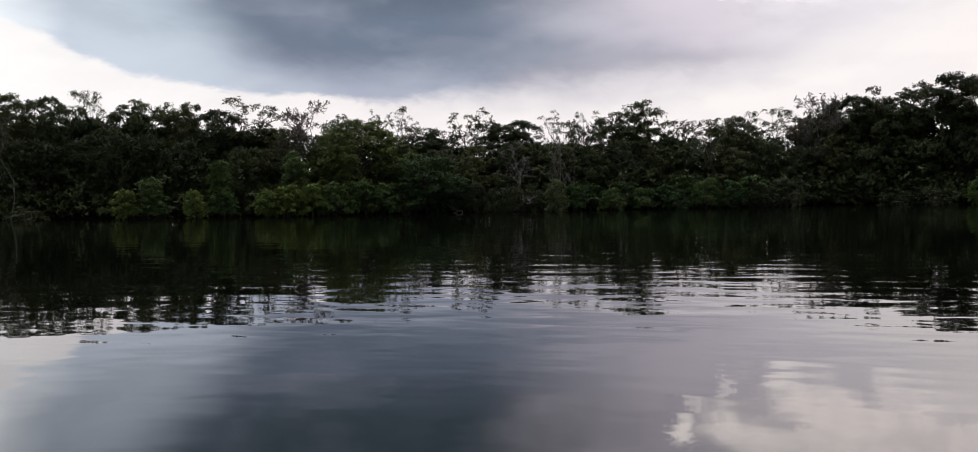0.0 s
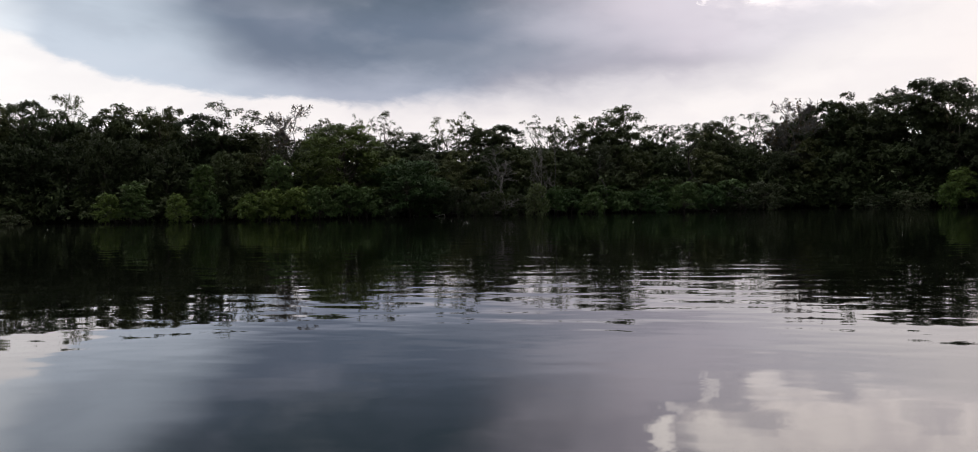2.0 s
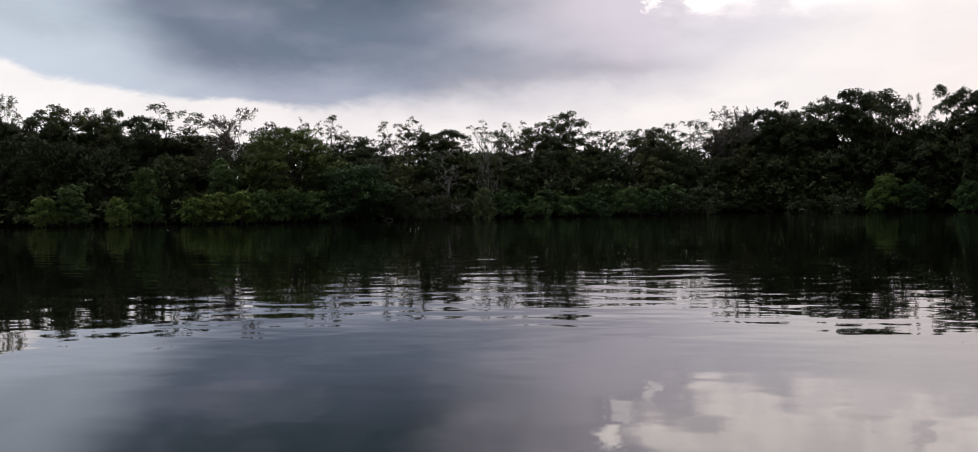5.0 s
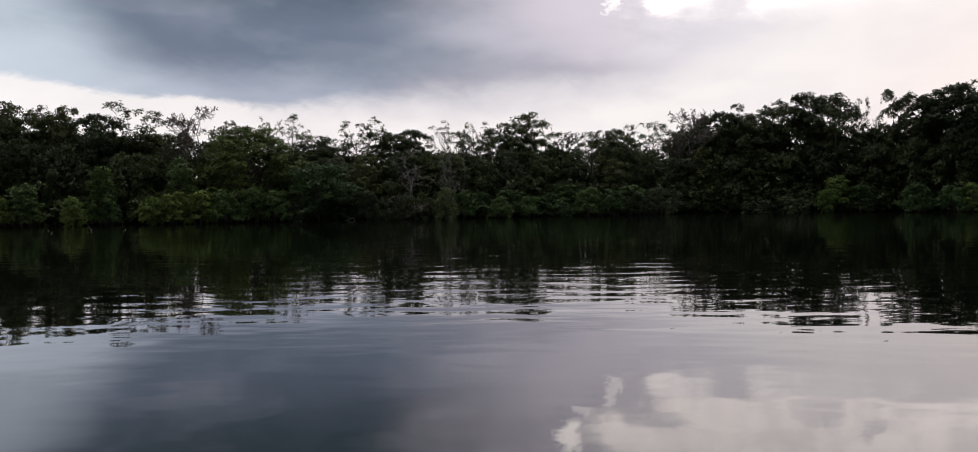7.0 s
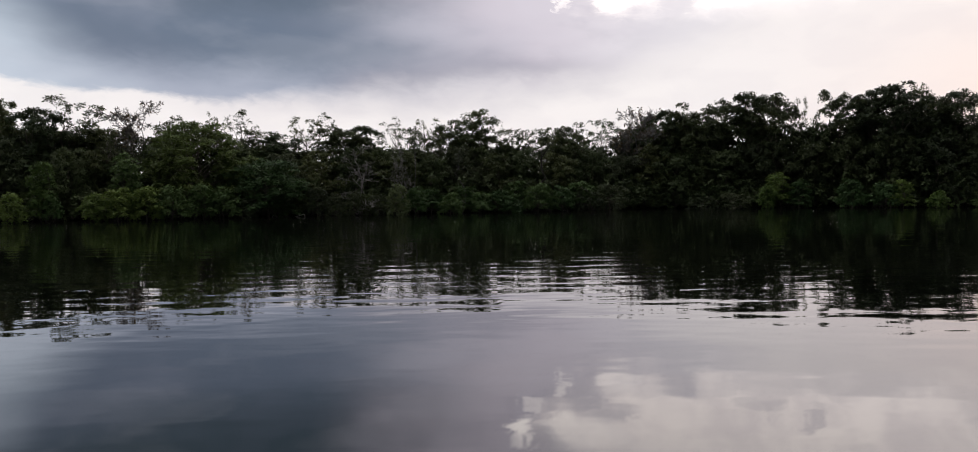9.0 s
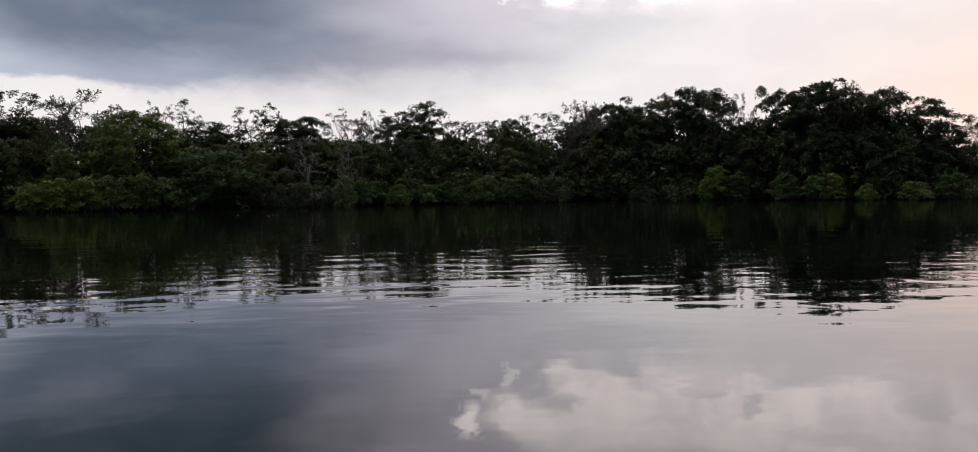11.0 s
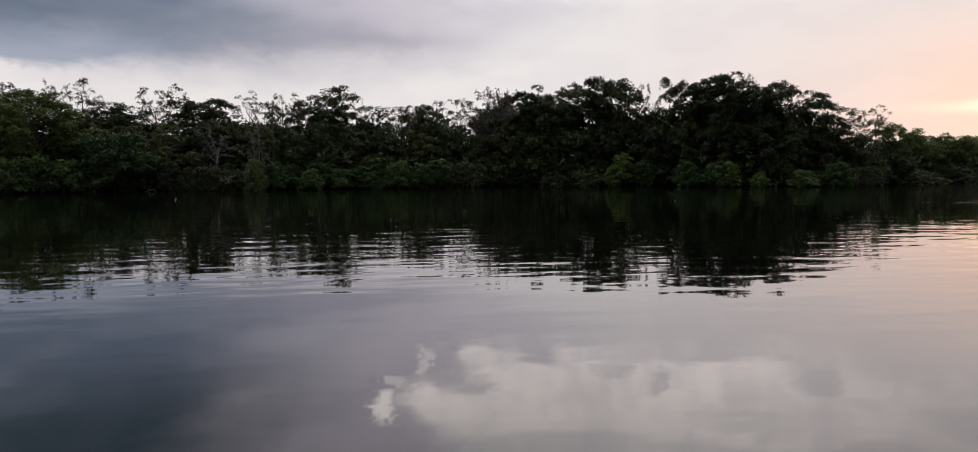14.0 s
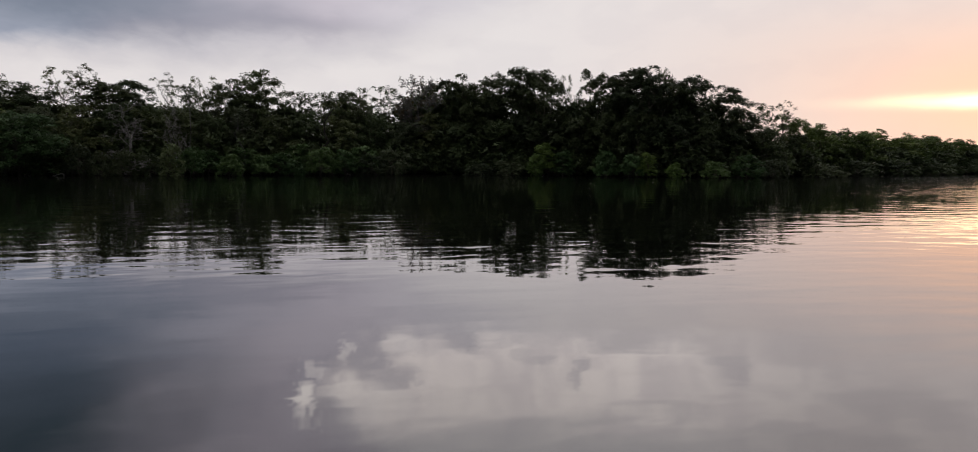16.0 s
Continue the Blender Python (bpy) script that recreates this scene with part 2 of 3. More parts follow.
BARK_PALE = bark_material("driftwood_grey", (0.180, 0.165, 0.150), (0.320, 0.300, 0.280))
# near-black bark, shared by the prop roots and the leaning trunk
ROOT = bark_material("dark_root", (0.016, 0.013, 0.010), (0.040, 0.033, 0.027))


def mud_material():
    mat, n = material("tidal_mud")
    place = n.put("ShaderNodeTexCoord").outputs["Object"]
    coarse, fine = n.noise(place, 0.5, 4.0), n.noise(place, 6.0, 5.0, 0.6)
    col = n.mix(n.ramp(coarse, 0.3, 0.7), (0.010, 0.008, 0.006), (0.019, 0.016, 0.012))
    col = n.mix(n.ramp(fine, 0.55, 0.75, 0.0, 0.6), col, (0.007, 0.007, 0.005))
    bump = n.put("ShaderNodeBump", Height=fine, Strength=0.6, Distance=0.06)
    s = n.put("ShaderNodeBsdfPrincipled", Base_Color=col, Roughness=n.ramp(coarse, 0.3, 0.7, 0.75, 0.95), Specular_IOR_Level=0.02, Normal=bump.outputs[0])
    finish(n, s.outputs[0])
    return mat


def water_material():
    """Brackish river water: dark, mirror smooth, with low swell and short ripples."""
    mat, n = material("river_water")
    place = n.put("ShaderNodeTexCoord").outputs["Object"]
    turned = n.put("ShaderNodeMapping", Vector=place, Rotation=(0, 0, radians(12))).outputs[0]
    swell = n.noise(n.put("ShaderNodeMapping", Vector=turned, Scale=(0.16, 0.42, 1)).outputs[0], 1.0, 1.0, 0.4)
    ripple = n.noise(n.put("ShaderNodeMapping", Vector=turned, Scale=(1.3, 2.5, 1)).outputs[0], 1.0, 1.0, 0.4, 0.2)
    chop = n.noise(n.put("ShaderNodeMapping", Vector=turned, Scale=(0.58, 1.4, 1)).outputs[0], 1.0, 0.0, 0.4, 0.3)
    breeze = n.ramp(n.noise(n.put("ShaderNodeMapping", Vector=place, Scale=(0.03, 0.09, 1)).outputs[0], 1.0, 2.0), 0.35, 0.65, 0.4, 1.0)
    span = n.put("ShaderNodeVectorMath")
    span.operation = "LENGTH"
    n.set(span.inputs[0], place)
    lee = n.ramp(span.outputs["Value"], 4.0, 12.0, 0.4, 1.0)  # calmer round the boat
    where = n.put("ShaderNodeSeparateXYZ", Vector=place).outputs
    # the open reach past the point lies in the breeze
    reach = n.ramp(n.math("SUBTRACT", where[0], n.math("MULTIPLY", where[1], 1.15)), 2.0, 30.0)
    breeze = n.math("MULTIPLY", n.math("MULTIPLY", breeze, lee), n.math("ADD", 1.0, n.math("MULTIPLY", reach, 2.4)))
    height = n.math("ADD", n.math("MULTIPLY", swell, 0.007), n.math("MULTIPLY", breeze, n.math("ADD", n.math("MULTIPLY", ripple, 0.0052), n.math("MULTIPLY", chop, 0.0128))))
    bump = n.put("ShaderNodeBump", Height=height, Strength=1.0, Distance=1.0)
    ruffled = n.math("ADD", 0.022, n.math("MULTIPLY", reach, 0.055))
    silt = n.mix(n.ramp(n.noise(place, 0.06, 2.0), 0.35, 0.65), (0.0022, 0.0030, 0.0022), (0.0040, 0.0046, 0.0034))
    body = n.put("ShaderNodeBsdfDiffuse", Color=silt)
    mirror = n.put("ShaderNodeBsdfGlossy", Color=(0.985, 0.975, 0.99, 1.0), Roughness=ruffled, Normal=bump.outputs[0])
    edge = n.put("ShaderNodeFresnel", IOR=1.4, Normal=bump.outputs[0]).outputs[0]
    both = n.put("ShaderNodeMixShader")
    for socket, v in zip(both.inputs, (n.math("MINIMUM", n.math("POWER", edge, 0.68), 0.72), body.outputs[0], mirror.outputs[0])):
        n.set(socket, v)
    finish(n, both.outputs[0])
    return mat


MUD, WATER = mud_material(), water_material()

# ---- river, bed and banks ----
BANK_X = (-4000, -200, -120, -60, -31, -18, -6, 6, 19, 34, 48, 58, 72, 88, 155, 400, 4000)
BANK_Y = (420, 80, 72, 68, 66, 66.6, 68.2, 70.5, 71, 73, 68.6, 58.5, 58.5, 62, 74, 115, 700)


def bank(x):
    """The water's edge on the wooded side."""
    return float(np.interp(x, BANK_X, BANK_Y)) + 0.5 * math.sin(x * 0.9) + 0.35 * math.sin(x * 2.3 + 1)


def mesh_object(name, verts, faces, mat, smooth=False):
    me = bpy.data.meshes.new(name)
    me.from_pydata([tuple(v) for v in verts], [], faces)
    me.materials.append(mat)
    if smooth:
        me.shade_smooth()
    return me


def make_ground():
    xs = [-4000, -1500, -600, -300] + [-200 + 2 * i for i in range(201)] + [260, 400, 800, 1800, 4000]
    vs = [-4500, -800, -250, -150, -128, -121, -118, -110, -60, -20, -6, -2, -0.8, -0.2, 0.2, 0.6, 1.2, 2, 3.5, 6, 10, 16, 25, 40, 80, 200, 800, 4500]
    verts, faces = [], []
    for v in vs:
        for x in xs:
            z = float(np.interp(v, (-4500, -121, -117, -110, -60, -20, -2, -0.4, 0.6, 2, 10, 30, 4500), (0.5, 0.45, -0.2, -1.5, -2.5, -1.8, -0.6, -0.3, -0.2, -0.1, 0.7, 1.8, 2.5)))
            z += (0.04 if v < 3 else 0.10) * noise.noise((x * 0.35, v * 0.5, 0)) if -3 < v < 60 else 0
            verts.append((x, bank(x) + v, z))
    w = len(xs)
    for j in range(len(vs) - 1):
        for i in range(w - 1):
            a = j * w + i
            faces.append((a, a + 1, a + w + 1, a + w))
    ob = new("ground", mesh_object("ground", verts, faces, MUD, True))
    tagged(ob, "dark wet tidal mud of river bed and wooded bank", "ground", kind="structure")


def make_water():
    xs = [-4500, -1200, -300, -100, 0, 100, 300, 1200, 4500]
    verts = [(x, y, 0.0) for y in xs for x in xs]
    w = len(xs)
    faces = [(j * w + i, j * w + i + 1, (j + 1) * w + i + 1, (j + 1) * w + i) for j in range(w - 1) for i in range(w - 1)]
    ob = new("water", mesh_object("water", verts, faces, WATER))
    tagged(ob, "calm dark river water mirroring the evening clouds", "water", kind="structure")


make_ground()
make_water()

# ---- plants: shared building blocks ----


def unit(v):
    return v / (np.linalg.norm(v, axis=-1, keepdims=True) + 1e-9)


def leaf_mesh(name, base, way, length, width, face, rng, mat, simple=False, out=None):
    """One pointed leaf for each base point: a longer one, or a plain small blade; the crown's roundness shows in their shading."""
    count = len(base)
    side = unit(np.cross(way, face + 0.33 * rng.normal(size=(count, 3))))
    length, width = length[:, None], width[:, None]
    sag = np.zeros((count, 3))
    sag[:, 2:] = -0.08 * length
    mid = base + way * length * 0.55
    corners = [base, mid + side * width / 2, base + way * length + sag, mid - side * width / 2]
    if simple:
        corners = [base + way * length * 0.25 + side * width * 0.62, base + way * length * 0.25 - side * width * 0.62, base + way * length * 1.05 + sag]
    k = len(corners)
    out = face if out is None else out
    flatly = unit(np.cross(corners[1] - corners[0], corners[2] - corners[0]))
    turned = (flatly * out).sum(1) < 0
    flatly[turned] *= -1
    grid = np.stack(corners, 1)
    grid[turned] = grid[turned][:, ::-1]
    verts = grid.reshape(-1, 3)
    me = bpy.data.meshes.new(name)
    me.vertices.add(k * count)
    me.vertices.foreach_set("co", verts.astype(np.float32).ravel())
    me.loops.add(k * count)
    me.loops.foreach_set("vertex_index", np.arange(k * count, dtype=np.int32))
    me.polygons.add(count)
    me.polygons.foreach_set("loop_start", np.arange(0, k * count, k, dtype=np.int32))
    me.materials.append(mat)
    me.update(calc_edges=True)
    me.shade_smooth()
    bend = unit(0.84 * out + 0.16 * flatly)
    me.normals_split_custom_set_from_vertices(np.repeat(bend, k, 0))
    return me, verts


def tufts(centres, axes, leaves, size, rng):
    """Leaves that spread like a rosette round each twig's tip."""
    k = len(centres)
    c, a = np.repeat(centres, leaves, 0), np.repeat(axes, leaves, 0)
    round_about = unit(np.cross(a, rng.normal(size=(k * leaves, 3))))
    way = unit(round_about + a * rng.uniform(0.0, 1.1, (k * leaves, 1)))
    length = size * rng.uniform(0.7, 1.25, k * leaves)
    return c + way * length[:, None] * 0.15, way, length, length * rng.uniform(0.38, 0.5, k * leaves), a


def crown_mesh(lobes, per_lobe, leaves, size, rng, mat, flat=1.0, hollow=0.72, simple=False, under=-0.2):
    """A crown of many leafy clumps; lobes: rows of x, y, z, radius, and the middle of the head that the clump is on."""
    centres, axes, outs = [], [], []
    for x, y, z, r, *head in lobes:
        k = max(6, int(per_lobe * (r / 0.8) ** 2 * rng.uniform(0.75, 1.2)))
        u = unit(rng.normal(size=(k, 3)))
        u[:, 2] = np.where(u[:, 2] < under, -u[:, 2], u[:, 2])
        # clumps swell and thin out instead of filling a ball
        lump = 1 + 0.2 * np.sin(3.1 * u[:, 0] * r + 5 * x) + 0.16 * np.sin(4.3 * u[:, 1] + 3 * z + 2.2 * u[:, 2])
        d = (r * rng.uniform(hollow, 1.04, k) * lump)[:, None]
        here = np.array([x, y, z]) + u * d * (1, 1, flat)
        centres.append(here)
        axes.append(unit(u + np.array([0, 0, 0.7]) + 0.3 * rng.normal(size=(k, 3))))
        outs.append(unit(u + 1.1 * unit(here - np.array(head))) if head else u)
    base, way, length, width, face = tufts(np.concatenate(centres), np.concatenate(axes), leaves, size, rng)
    return leaf_mesh("crown", base, way, length, width, face, rng, mat, simple, np.repeat(np.concatenate(outs), leaves, 0))


class Wood:
    """Tapered, bent tubes, gathered into one mesh."""

    def __init__(self):
        self.verts, self.faces = [], []

    def limb(self, points, r0, r1, sides=5):
        pts = np.asarray(points, float)
        n = len(pts)
        first = len(self.verts)
        for i in range(n):
            way = unit(pts[min(i + 1, n - 1)] - pts[max(i - 1, 0)])
            s = unit(np.cross(way, (0.31, 0.92, 0.23)))
            t = np.cross(way, s)
            r = r0 + (r1 - r0) * i / (n - 1)
            for k in range(sides):
                g = 2 * math.pi * k / sides
                self.verts.append(tuple(pts[i] + r * (math.cos(g) * s + math.sin(g) * t)))
        for i in range(n - 1):
            for k in range(sides):
                a, b = first + i * sides + k, first + i * sides + (k + 1) % sides
                self.faces.append((a, b, b + sides, a + sides))
        self.faces.append(tuple(first + (n - 1) * sides + k for k in range(sides)))
        return pts

    def mesh(self, name, mat):
        return mesh_object(name, self.verts, self.faces, mat, True)


def bent(start, end, sag, rng, steps=5):
    """A crooked way from start to end."""
    start, end = np.asarray(start, float), np.asarray(end, float)
    f = np.linspace(0, 1, steps)[:, None]
    out = start + (end - start) * f
    reach = np.linalg.norm(end - start)
    out[1:-1] += rng.normal(size=(steps - 2, 3)) * 0.06 * reach
    out[:, 2:] += sag * np.sin(f * math.pi) * reach
    return out


def part(name, me, parent, label=""):
    ob = new(name, me)
    ob.parent = parent
    if label:
        ob["label"] = label
    return ob


def prop_root_mesh():
    rng = np.random.default_rng(5)
    w = Wood()
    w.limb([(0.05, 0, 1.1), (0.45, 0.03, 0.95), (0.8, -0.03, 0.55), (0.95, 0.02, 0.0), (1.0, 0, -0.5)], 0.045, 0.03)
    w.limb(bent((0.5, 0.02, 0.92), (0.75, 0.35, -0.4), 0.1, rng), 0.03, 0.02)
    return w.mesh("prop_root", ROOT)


PROP_ROOT = prop_root_mesh()


def lobes_in(rng, count, z0, z1, half, size, lean=0.0, dome=True, spread=1.0):
    """Places for leafy clumps inside a crown that is wide below and narrows to the top."""
    rows = []
    for i in range(count):
        f = (i + rng.uniform(0, 1)) / count
        z = z0 + (z1 - z0) * f
        wide = half * (math.sqrt(max(0.0, 1 - (f * 0.97) ** 2.2)) if dome else 1 - 0.45 * f)
        g = i * 2.4 + rng.uniform(-0.5, 0.5)
        d = wide * math.sqrt(rng.uniform(0.25, 1.0)) * spread
        rows.append((d * math.cos(g) + lean * f, d * math.sin(g), z, rng.uniform(*size)))
    return rows


def heads_in(rng, count, z0, z1, half, reach, clumps, size, squash=0.62, dome=True, spread=1.0):
    """Rounded heads at the ends of boughs, each a dome of small leafy clumps; also the boughs' ends."""
    rows, ends = [], []
    for x, y, z, r in lobes_in(rng, count, z0, z1, half, reach, dome=dome, spread=spread):
        ends.append((x, y, z - 0.4 * r, r))
        tilt = rng.normal(size=2) * 0.22
        for _ in range(max(3, int(clumps * (r / reach[1]) ** 2))):
            u = unit(rng.normal(size=3))
            u[2] = -u[2] if u[2] < -0.3 else u[2]
            d = r * rng.uniform(0.72, 1.0)
            up = (u[2] * squash + u[0] * tilt[0] + u[1] * tilt[1]) * d
            rows.append((x + u[0] * d, y + u[1] * d, z + up, rng.uniform(*size), x, y, z - 0.4 * r))
    return rows, ends


def leafy_tree(rng, label, category, group, mat, lobes, per_lobe, leaves, size, fork, girth, flat=0.8, roots=0, hollow=0.72, bark=None, limb_share=1.0, simple=False, under=-0.2, ends=None, twigs=0.2):
    """Trunk, limbs that reach every clump, and the crown."""
    thing = new("mangrove_tree" if category == "tree" else "mangrove_shrub")
    tagged(thing, label, category, group)
    trunk = limbs = Wood()
    lean = rng.normal(size=2) * 0.25
    top = np.array([lean[0], lean[1], fork])
    trunk.limb(bent((0, 0, -0.3), top, 0.0, rng, 6), girth, girth * 0.62, 7)
    high = max(r[2] for r in lobes)
    tip = np.array([lean[0] * 1.5, lean[1] * 1.5, fork + (high - fork) * 0.8])
    axis = trunk.limb(bent(top, tip, 0.0, rng, 5), girth * 0.62, girth * 0.16, 6)
    reached = set()
    for x, y, z, r in ends or [row[:4] for row in lobes]:
        if rng.uniform() > limb_share:
            continue
        reached.add((x, y, z))
        f = np.clip((z - fork) / max(0.5, high - fork) - 0.25, 0, 0.9)
        start = axis[int(f * 4)] if z > fork else top * (0.35 + 0.5 * z / max(fork, 0.1))
        limbs.limb(bent(start, (x, y, z), 0.07, rng), girth * 0.3, girth * 0.07, 4)
    for x, y, z, r, *head in lobes:
        if tuple(head) in reached and rng.uniform() < twigs:
            limbs.limb(bent(head, (x, y, z), 0.08, rng, 4), girth * 0.08, girth * 0.03, 3)
    part("trunk", trunk.mesh("trunk", bark or BARK), thing)
    me, verts = crown_mesh(lobes, per_lobe, leaves, size, rng, mat, flat, hollow, simple, under)
    part("crown", me, thing)
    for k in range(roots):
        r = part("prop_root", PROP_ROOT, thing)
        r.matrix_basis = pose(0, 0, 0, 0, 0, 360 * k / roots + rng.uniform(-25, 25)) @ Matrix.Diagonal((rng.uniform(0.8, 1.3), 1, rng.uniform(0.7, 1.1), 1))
    tall = float(np.percentile(verts[:, 2], 99.7))
    wide = float(np.percentile(np.hypot(verts[:, 0], verts[:, 1]), 96)) * 2
    return thing, tall, wide


def bare_tree(rng, label, group, bark, height, spread, levels, children, leafy=0.0, leaf_mat=None, girth=0.09, stem=0.5, reach=(0.48, 0.72), lift=0.28, fine=0.012):
    """A tree without foliage: a trunk and finer and finer twigs."""
    thing = new("bare_tree")
    tagged(thing, label, "dead tree", group)
    trunk, limbs, ends = Wood(), Wood(), []

    def grow(p, way, length, r, level):
        end = p + way * length
        pts = bent(p, end, rng.uniform(-0.03, 0.08), rng, 4)
        (trunk if level == 0 else limbs).limb(pts, r, max(0.75 * fine, r * 0.6), 6 if level < 2 else 3)
        if level == levels:
            ends.append(end)
            return
        for k in range(children if level else children + 2):
            f = 0.35 + 0.65 * (k + 1) / (children + (2 if level == 0 else 0))
            start = p + (end - p) * f
            out = unit(rng.normal(size=3) * (1, 1, 0.5))
            nxt = unit(way * 0.5 + out * spread + np.array([0, 0, lift]))
            grow(start, nxt, length * rng.uniform(*reach), max(fine, r * 0.5), level + 1)

    grow(np.array([0.0, 0, -0.3]), unit(np.array([rng.normal() * 0.08, rng.normal() * 0.08, 1])), height * stem, girth, 0)
    part("trunk", trunk.mesh("trunk", bark), thing)
    part("twig_crown", limbs.mesh("twig_crown", bark), thing)
    if leafy:
        tips = np.array(ends)[rng.uniform(size=len(ends)) < leafy]
        base, way, length, width, face = tufts(tips, unit(rng.normal(size=tips.shape) + (0, 0, 0.6)), 4, 0.24, rng)
        part("crown", leaf_mesh("crown", base, way, length, width, face, rng, leaf_mat)[0], thing, "thin withered leaves")
    v = np.array(limbs.verts)
    return thing, float(np.percentile(v[:, 2], 99.5)), float(np.percentile(np.hypot(v[:, 0], v[:, 1]), 95)) * 2


# ---- kinds of plants; each has a few grown forms, which its copies share ----
TREES, SHRUBS, DEAD = "mangrove trees on the river bank", "mangrove shrubs at the waterline", "leafless trees on the bank"


def tall(rng, i):
    rows, ends = heads_in(rng, 18, 2.6, 8.9, 2.5, (1.0, 1.75), 15, (0.34, 0.62))
    mat = (LEAF_OLIVE, LEAF_DEEP)[i % 2]
    return leafy_tree(rng, "tall dark green mangrove tree with a broad ragged crown", "tree", TREES, mat, rows, 80, 5, 0.2, 3.4, 0.16, flat=0.8, hollow=0.5, simple=True, ends=ends)


# leaves coloured darker, for a stand with the sunset behind it
def shaded_tall(rng, i):
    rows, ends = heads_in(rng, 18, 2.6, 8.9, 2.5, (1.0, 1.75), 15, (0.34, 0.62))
    return leafy_tree(rng, "tall mangrove tree of the point, leaf colour darkened as if backlit", "tree", TREES, LEAF_SHADED, rows, 80, 5, 0.2, 3.4, 0.16, flat=0.8, hollow=0.5, simple=True, ends=ends)


def sparse(rng, i):
    rows, ends = heads_in(rng, 10, 6.2, 9.5, 1.9, (0.6, 1.0), 11, (0.2, 0.4), 0.75, dome=False)
    more, low_ends = heads_in(rng, 9, 1.8, 6.4, 1.9, (1.0, 1.5), 14, (0.36, 0.62))
    return leafy_tree(rng, "slender mangrove tree with an open, airy top", "tree", TREES, (LEAF_OLIVE, LEAF_DEEP)[i % 2], rows + more, 66, 5, 0.18, 4.2, 0.12, flat=0.85, hollow=0.3, simple=True, under=-0.6, ends=ends + low_ends, twigs=0.7)


def twiggy(rng, i):
    rows, ends = heads_in(rng, 13, 6.4, 9.8, 1.7, (0.4, 0.75), 9, (0.12, 0.25), 0.85, dome=False, spread=1.1)
    more, low_ends = heads_in(rng, 8, 1.8, 6.4, 1.6, (0.8, 1.2), 13, (0.32, 0.56))
    return leafy_tree(rng, "thin mangrove tree with bare limbs and few leaf tufts", "tree", TREES, LEAF_OLIVE, rows + more, 76, 5, 0.15, 4.5, 0.10, flat=0.9, hollow=0.1, simple=True, under=-0.8, ends=ends + low_ends, twigs=1.0)


def mid(rng, i):
    rows, ends = heads_in(rng, 12, 1.3, 5.2, 2.2, (0.95, 1.6), 15, (0.34, 0.6))
    mat = (LEAF_DEEP, LEAF_OLIVE, LEAF_DEEP, LEAF_GREY, LEAF_OLIVE)[i % 5]
    return leafy_tree(rng, "dense leafy mangrove tree in the middle of the stand", "tree", TREES, mat, rows, 64, 5, 0.21, 1.8, 0.13, flat=0.8, hollow=0.6, simple=True, ends=ends)


# lighter leaf colour, painting the sunset's glow onto the far bank
def glow_mid(rng, i):
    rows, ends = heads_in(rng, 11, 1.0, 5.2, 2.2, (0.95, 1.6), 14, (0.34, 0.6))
    return leafy_tree(rng, "low mangrove tree on the far bank, leaves lightened for sunset glow", "tree", TREES, LEAF_YOUNG, rows, 60, 5, 0.22, 1.6, 0.12, flat=0.8, hollow=0.6, simple=True, ends=ends)


# the stand's shade is put into the leaf colour here
def shaded_mid(rng, i):
    rows, ends = heads_in(rng, 12, 1.3, 5.2, 2.2, (0.95, 1.6), 15, (0.34, 0.6))
    return leafy_tree(rng, "dense mangrove tree in the middle of the stand, leaves darkened for shade", "tree", TREES, LEAF_SHADED, rows, 72, 5, 0.2, 1.8, 0.13, flat=0.8, hollow=0.6, simple=True, ends=ends)


def backing(rng, i):
    rows, ends = heads_in(rng, 9, 0.8, 5.2, 2.2, (1.2, 1.8), 9, (0.5, 0.8))
    return leafy_tree(rng, "dark mangrove tree deep in the stand", "tree", TREES, LEAF_DEEP, rows, 23, 4, 0.56, 1.8, 0.13, flat=0.75, limb_share=0.2, simple=True, ends=ends)


def thicket(rng, i):
    lobes = lobes_in(rng, 30, 0.3, 2.6, 3.2, (0.5, 0.8))
    return leafy_tree(rng, "dark thicket in the shade of the mangroves", "shrub", SHRUBS, LEAF_DEEP, lobes, 15, 5, 0.38, 0.9, 0.06, limb_share=0.2, simple=True)


def low(rng, i):
    lobes = lobes_in(rng, 22, 0.2, 2.6, 2.0, (0.45, 0.75))
    return leafy_tree(rng, "low dark mangrove shrub under taller trees", "shrub", SHRUBS, LEAF_DEEP, lobes, 40, 5, 0.28, 0.9, 0.07, roots=4, simple=True)


def fresh_bush(rng, i):
    lobes = lobes_in(rng, 17, 0.6, 2.7, 1.05, (0.34, 0.58))
    return leafy_tree(rng, "bright yellow-green mangrove shrub overhanging the water", "shrub", SHRUBS, LEAF_FRESH, lobes, 130, 5, 0.2, 0.9, 0.06, flat=0.62, roots=5, hollow=0.85)


def upright_bush(rng, i):
    lobes = lobes_in(rng, 25, 0.75, 4.4, 1.1, (0.34, 0.58), dome=False) + [(0.1, 0.1, 4.6, 0.35)]
    mat = (LEAF_GREEN, LEAF_FRESH)[i % 2]
    return leafy_tree(rng, "upright mangrove shrub in tiers over the water", "shrub", SHRUBS, mat, lobes, 120, 5, 0.2, 1.6, 0.07, flat=0.62, roots=5, hollow=0.85)


